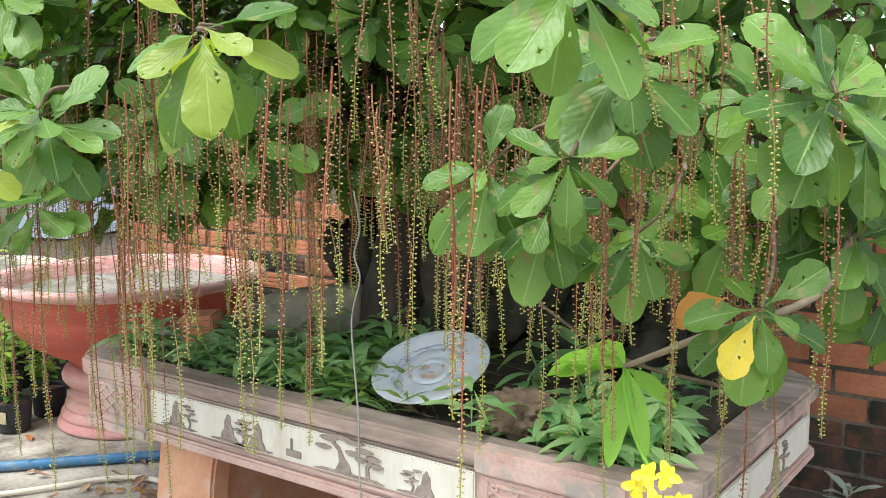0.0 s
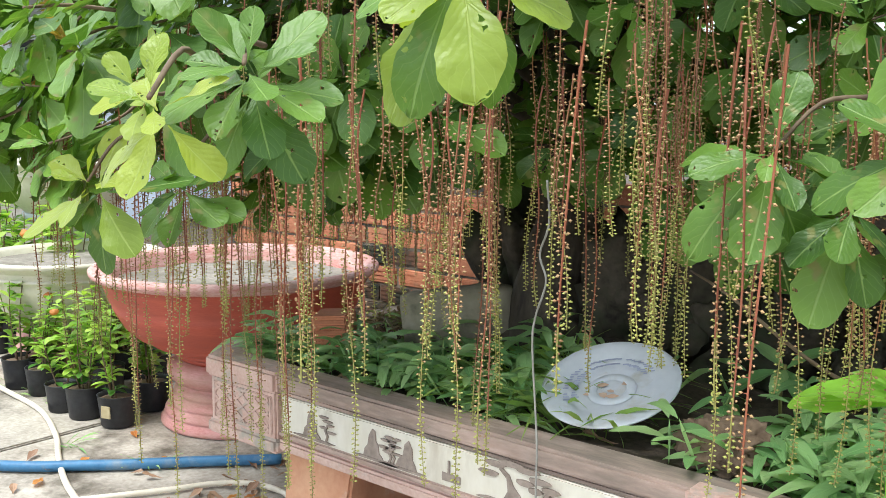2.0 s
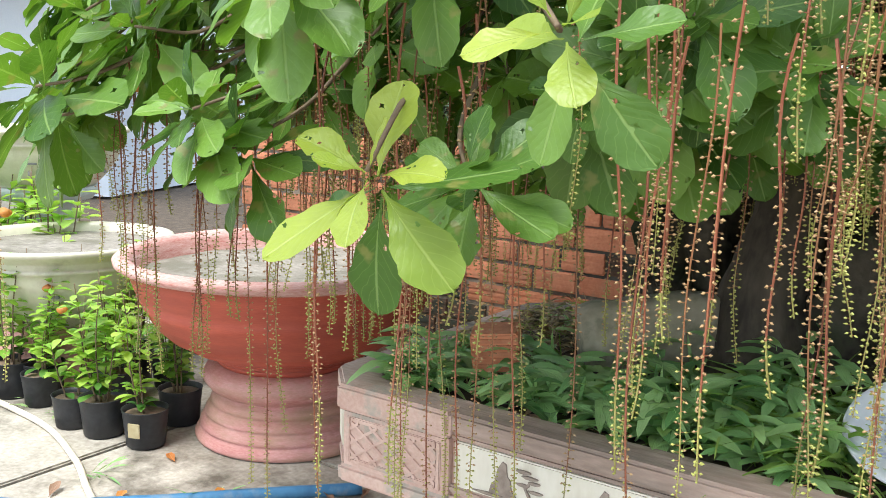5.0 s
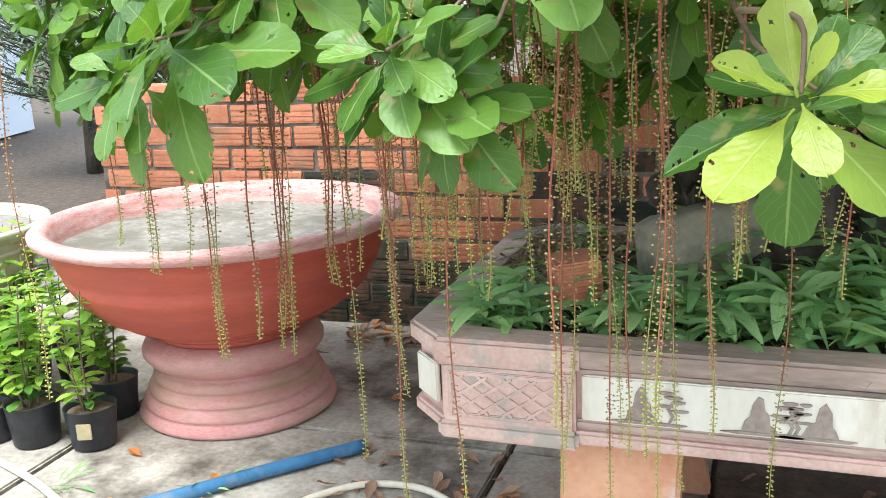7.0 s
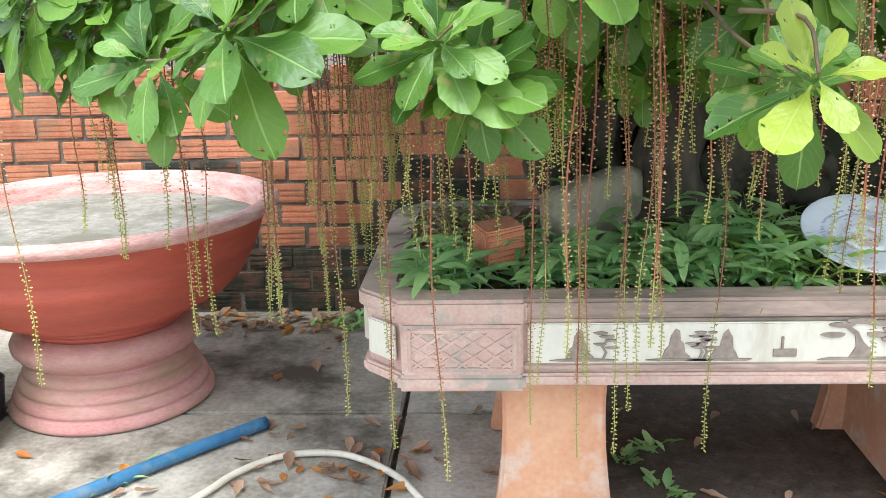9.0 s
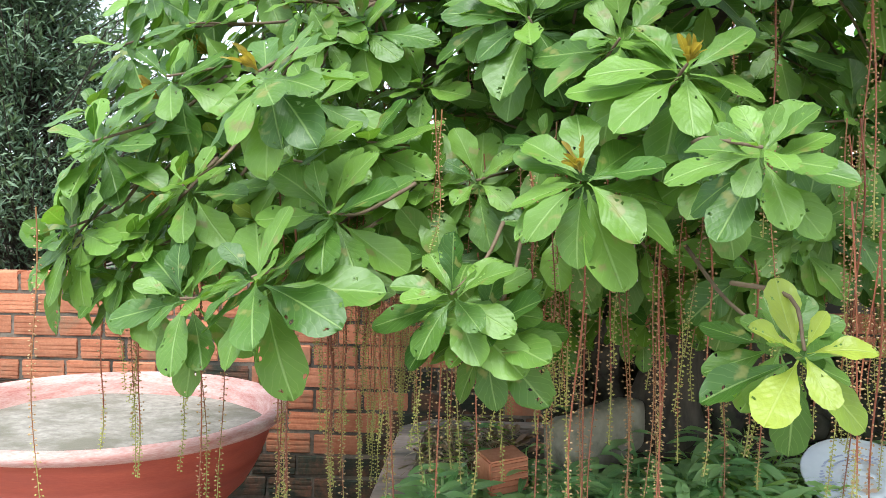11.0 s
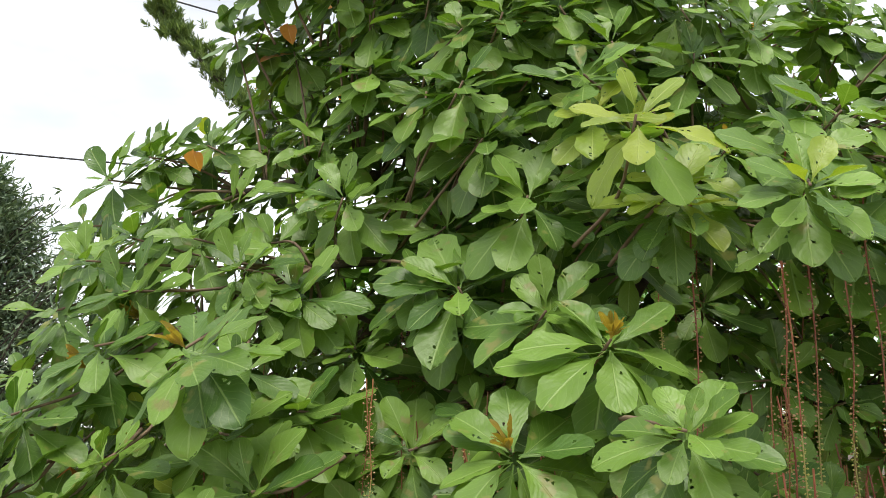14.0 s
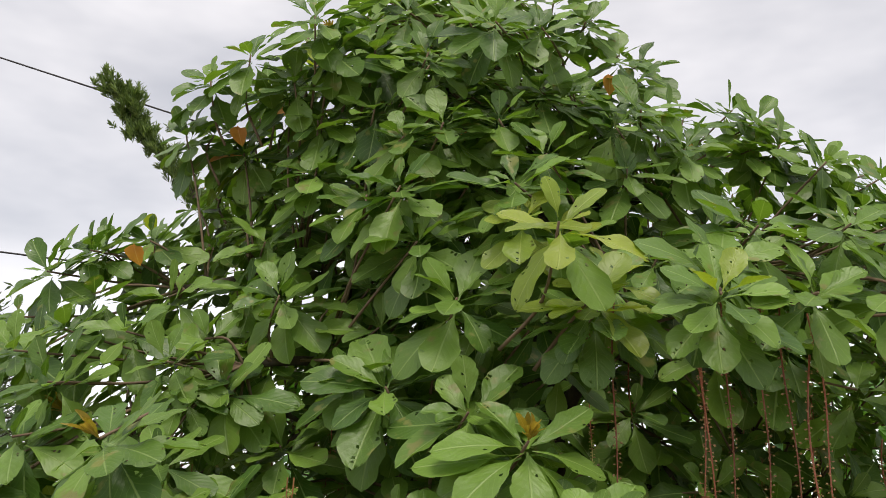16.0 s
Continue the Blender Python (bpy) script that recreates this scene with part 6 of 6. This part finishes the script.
def build_litter():
    rnd = random.Random(77)
    kinds = []
    for k in range(5):
        v, f, u = leaf_data(0.10, 0.042, 8, 4, droop=-0.10 - 0.09 * k, cup=0.35, wave=0.04, seed=200 + k)
        kinds.append(mesh_of("dry_leaf", v.tolist(), f, M["leaf_dry"] if k else M["leaf_dead"], uvs=u, smooth=True))
    for i in range(300):
        r = rnd.random()
        if i >= 255:
            x, y = rnd.gauss(-0.46, 0.16), rnd.gauss(0.38, 0.1)
        elif i >= 175:
            x, y = rnd.uniform(-1.2, -0.35), 1.62 - abs(rnd.gauss(0, 0.1))
        elif i >= 150:
            x, y = rnd.uniform(0.25, 1.4), rnd.uniform(-0.15, 0.7)
        elif r < 0.6:
            x, y = rnd.uniform(-1.2, 0.9), 1.62 - abs(rnd.gauss(0, 0.14))
        elif r < 0.8:
            x, y = rnd.uniform(-1.4, 0.2), rnd.uniform(-0.3, 1.1)
        else:
            x, y = rnd.uniform(-4, -1.2), rnd.uniform(-0.6, 0.6)
        if (x + 1.30) ** 2 + (y - 0.865) ** 2 < 0.36 ** 2:
            continue
        ob = new("dry_leaf", kinds[rnd.randrange(5)])
        ob.matrix_basis = pose(x, y, 0.004, rnd.uniform(-8, 8), rnd.uniform(-6, 4), rnd.uniform(0, 360)) @ Matrix.Scale(rnd.uniform(0.4, 0.8), 4)
        tagged(ob, "curled dry brown leaf on the concrete", "dry leaf", "fallen leaves on the yard")
    for i in range(26):
        x, y = rnd.uniform(PX0 + 0.12, PX1 - 0.12), rnd.uniform(0.08, 0.7)
        ob = new("dry_leaf", kinds[rnd.randrange(5)])
        ob.matrix_basis = pose(x, y, soil_z(x, y) + 0.008, rnd.uniform(-12, 12), rnd.uniform(-10, 10), rnd.uniform(0, 360)) @ Matrix.Scale(rnd.uniform(0.35, 0.75), 4)
        tagged(ob, "curled dry brown leaf on the tray soil", "dry leaf", "fallen leaves in the tray")
    for i in range(70):
        x, y = rnd.uniform(PX0 + 0.1, 0.02), rnd.uniform(0.28, 0.86)
        ob = new("dry_leaf", kinds[rnd.choice((1, 2, 4))])
        ob.matrix_basis = pose(x, y, soil_z(x, y) + 0.008 + rnd.uniform(0, 0.02), rnd.uniform(-20, 20), rnd.uniform(-20, 20), rnd.uniform(0, 360)) @ Matrix.Scale(rnd.uniform(0.35, 0.7), 4)
        tagged(ob, "curled dry brown leaf on the tray soil", "dry leaf", "fallen leaves in the tray")
    heap = Heap()
    blade = [leaf_data(0.09, 0.006, 4, 2, droop=0.6 + 0.3 * k, cup=0.3, seed=260 + k, shape=0.2, tip=2.5) for k in range(2)]
    wl = leaf_data(0.05, 0.02, 4, 2, droop=0.4, cup=0.3, seed=270, shape=0.6, tip=2.4)
    for i in range(46):
        r = rnd.random()
        x, y = (rnd.uniform(-3.6, -1.0), rnd.uniform(-0.5, 0.5)) if r < 0.45 else ((rnd.uniform(-0.75, -0.3), rnd.uniform(1.45, 1.63)) if r < 0.75 else (rnd.uniform(0.1, 0.4), rnd.uniform(0.05, 0.5)))
        for k in range(9):
            a = rnd.uniform(0, 6.28)
            heap.add(wl if r > 0.45 else blade[k % 2], aim((x + rnd.uniform(-0.03, 0.03), y + rnd.uniform(-0.03, 0.03), 0.0), (math.cos(a), math.sin(a), rnd.uniform(0.3, 1.4)), (0, 0, 1), rnd.uniform(0.6, 1.3)))
    ob = new("yard_weeds", heap.mesh("yard_weeds", [M["weed"]]))
    tagged(ob, "small weeds and grass in the cracks of the yard", "weeds", kind="stuff")


build_litter()


# ---- distance: conifers, house, cables ----
def conifer(name, label, x, y, h, r, seed, mat, n, slim=1.0, lean=0.0):
    rnd = random.Random(seed)
    t = empty(name, x, y, 0)
    tagged(t, label, "tree")
    part("trunk", tube("conifer_trunk", spline([(0, 0, -0.02), (0.03, 0.02, h * 0.5), (lean, 0, h * 0.96)], 6), [0.07 * (1 - i / 13) + 0.01 for i in range(13)], M["bark"], 10), t)
    heap = Heap()
    nd = leaf_data(0.048, 0.012, 2, 2, droop=0.2, cup=0.3, seed=seed, shape=0.3, tip=3)
    bv, bf, n0 = [], [], 0
    for i in range(n):
        z = h * (0.16 + 0.84 * rnd.random() ** 0.85)
        k = ((1 - (z / h) ** 2.2) * r + 0.1 * slim)
        k *= 1 + 0.9 * noise.noise(Vector((z * 2.6, seed, i % 9)))
        a = rnd.uniform(0, 6.28)
        out = Vector((math.cos(a), math.sin(a), rnd.uniform(0.25, 0.8))).normalized()
        base = Vector((lean * max(z / h - 0.5, 0) / 0.5, 0, z - 0.15))
        ln = k * rnd.uniform(0.65, 1.12)
        v, f = tube_data([base, base + out * ln * 0.6 + Vector((0, 0, -0.02)), base + out * ln], [0.010, 0.006, 0.003], 4)
        bv += v
        bf += [tuple(q + n0 for q in face) for face in f]
        n0 += len(v)
        for q in range(56):
            s = rnd.uniform(0.4, 1.0)
            c = base + out * ln * s + Vector((rnd.gauss(0, 0.05), rnd.gauss(0, 0.05), rnd.gauss(0, 0.05)))
            d = out * 0.5 + Vector((rnd.uniform(-1, 1), rnd.uniform(-1, 1), rnd.uniform(-0.6, 0.9)))
            heap.add(nd, aim(c, d, (rnd.uniform(-1, 1), rnd.uniform(-1, 1), 1), rnd.uniform(0.9, 1.9)))
    part("branch", mesh_of("conifer_branch", bv, bf, M["bark"]), t)["kind"] = "stuff"
    fo = part("crown", heap.mesh("conifer_crown", [mat], smooth=False), t)
    fo["kind"] = "stuff"


conifer("conifer", "dense dark green conifer beyond the brick wall", -3.3, 4.2, 3.2, 1.25, 1, M["needle"], 900)


def leaning_conifer():
    """A thin conifer that bows over, its top drawn out into tufts."""
    rnd = random.Random(14)
    t = empty("conifer", -1.0, 4.5, 0)
    tagged(t, "slender leaning conifer with tufted branches behind the tree", "tree")
    spine = spline([(0.35, 0, -0.02), (0.3, 0, 1.5), (0.1, 0, 2.8), (-0.38, 0, 3.5), (-0.62, 0, 3.76), (-0.90, 0, 4.07), (-1.13, 0, 4.28), (-1.2, 0, 4.47), (-1.4, 0, 4.66)], 8)
    part("trunk", tube("conifer_trunk", spine, [0.045 * (1 - i / len(spine)) + 0.006 for i in range(len(spine))], M["bark"], 8), t)
    side = spline([(0.1, 0, 2.8), (-0.1, 0, 3.6), (-0.16, 0, 3.82), (-0.28, 0, 4.0)], 8)
    part("branch", tube("conifer_branch", side, 0.008, M["bark"], 6), t)
    heap = Heap()
    nd = leaf_data(0.05, 0.009, 2, 2, droop=0.2, cup=0.3, seed=4, shape=0.3, tip=3)
    for path, n, lo in ((spine, 420, 20), (side, 110, 6)):
        for i in range(n):
            k = rnd.uniform(lo, len(path) - 1.001)
            c = path[int(k)].lerp(path[int(k) + 1], k % 1) + Vector((rnd.gauss(0, 0.045), rnd.gauss(0, 0.045), rnd.gauss(0, 0.04)))
            up = Vector((rnd.uniform(-0.9, 0.5), rnd.uniform(-0.6, 0.6), 0.9)).normalized()
            for q in range(30):
                d = up + Vector((rnd.uniform(-1, 1), rnd.uniform(-1, 1), rnd.uniform(-0.5, 0.5))) * 0.75
                heap.add(nd, aim(c + up * rnd.uniform(0, 0.07), d, (rnd.uniform(-1, 1), rnd.uniform(-1, 1), 1), rnd.uniform(0.9, 1.5)))
    part("crown", heap.mesh("conifer_crown", [M["needle_light"]], smooth=False), t)["kind"] = "stuff"


leaning_conifer()
conifer("conifer", "dense dark green conifer beyond the brick wall", -5.4, 5.2, 3.2, 1.1, 5, M["needle"], 420)


def bushes():
    """A loose hedge of leafy shrubs behind the wall, seen through gaps."""
    rnd = random.Random(90)
    heap = Heap()
    lf = leaf_data(0.09, 0.045, 4, 2, droop=0.3, cup=0.2, seed=9, shape=0.8, tip=3)
    for i in range(9000):
        x, y, z = rnd.uniform(-0.8, 6.5), rnd.uniform(2.3, 4.2), rnd.uniform(0.02, 2.3)
        if noise.noise(Vector((x * 1.3, y, z * 1.3))) < -0.22:
            continue
        heap.add(lf, aim((x, y, z), (rnd.uniform(-1, 1), rnd.uniform(-1, 1), rnd.uniform(-0.5, 0.8)), (0, -0.4, 1), rnd.uniform(1.0, 2.1)))
    ob = new("hedge", heap.mesh("hedge", [M["shrub_dark"]]))
    tagged(ob, "loose leafy hedge behind the brick wall", "hedge", kind="stuff")


bushes()


def build_house():
    h = empty("house", -10.5, 3.4, 0, 20)
    tagged(h, "pale blue-white house with a grey sheet roof and dark openings", "house")
    for x0, x1, z0, z1 in ((-3.5, 3.2, 0, 0.35), (-3.5, -1.9, 0.35, 2.1), (-1.1, 1.2, 0.35, 2.1), (1.9, 3.2, 0.35, 2.1), (-3.5, 3.2, 2.1, 3.3)):
        part("wall", box("house_wall", x0, x1, 0, 4, z0, z1, M["house_white"]), h)
    for x0, x1 in ((-1.9, -1.1), (1.2, 1.9)):
        win = part("window", box("window", x0, x1, 0.12, 0.2, 0.35, 2.1, M["house_dark"]), h)
        part("frame", box("window_frame", x0, x1, 0.05, 0.1, 1.2, 1.26, M["house_roof"]), win)
    part("roof", box("roof", -4.0, 3.8, -0.9, 4.4, 3.3, 3.42, M["house_roof"], 0.02), h)
    part("awning", box("awning", -2.5, 2.9, -1.4, 0.0, 2.35, 2.4, M["house_roof"], 0.01), h)
    # goods before the house
    for i, (x, y, z, sx, sz, mt, nm, lb) in enumerate((
            (-7.2, 2.45, 0.0, 1.7, 0.46, "counter", "counter", "pale low counter standing before the house"),
            (-7.26, 2.32, 0.46, 0.36, 0.36, "crate_green", "plastic_crate", "green plastic crate standing on the counter"),
            (-7.12, 2.62, 0.46, 0.26, 0.28, "crate_blue", "plastic_crate", "blue plastic crate standing on the counter"),
            (-7.25, 2.34, 0.82, 0.24, 0.16, "crate_blue", "plastic_crate", "blue plastic crate on top of the green crate"),
            (-7.25, 2.34, 0.98, 0.16, 0.12, "crate_yellow", "plastic_crate", "small yellow plastic crate on top of the stack"))):
        e = empty(nm, x, y, z, 65)
        tagged(e, lb, "counter" if nm == "counter" else "crate")
        part("body", box(nm, -sx / 2, sx / 2, -0.22, 0.22, 0, sz, M[mt], 0.01), e)
        if nm == "counter":
            part("top", box("counter_top", -sx / 2 - 0.03, sx / 2 + 0.03, -0.25, 0.25, sz - 0.04, sz - 0.004, M["cream"], 0.006), e)
        else:
            for k in range(3):
                part("rib", box("rib", -sx / 2 - 0.008, sx / 2 + 0.008, -0.228, 0.228, sz * (0.2 + 0.28 * k), sz * (0.26 + 0.28 * k), M[mt]), e)


build_house()
for i, (a, b, sag) in enumerate((((-14.0, 7.0, 9.15), (8.0, 7.0, 2.53), 0.1), ((-14.0, 7.0, 5.03), (8.0, 7.0, 3.03), 0.1))):
    a, b = Vector(a), Vector(b)
    pts = [a.lerp(b, s / 24) + Vector((0, 0, -sag * 4 * (s / 24) * (1 - s / 24))) for s in range(25)]
    ob = new("power_cable", tube("power_cable", pts, 0.009, M["cable"], 6))
    tagged(ob, "thin black power cable strung across the sky", "cable", "cables")

# single bricks of the wall
build_wall()
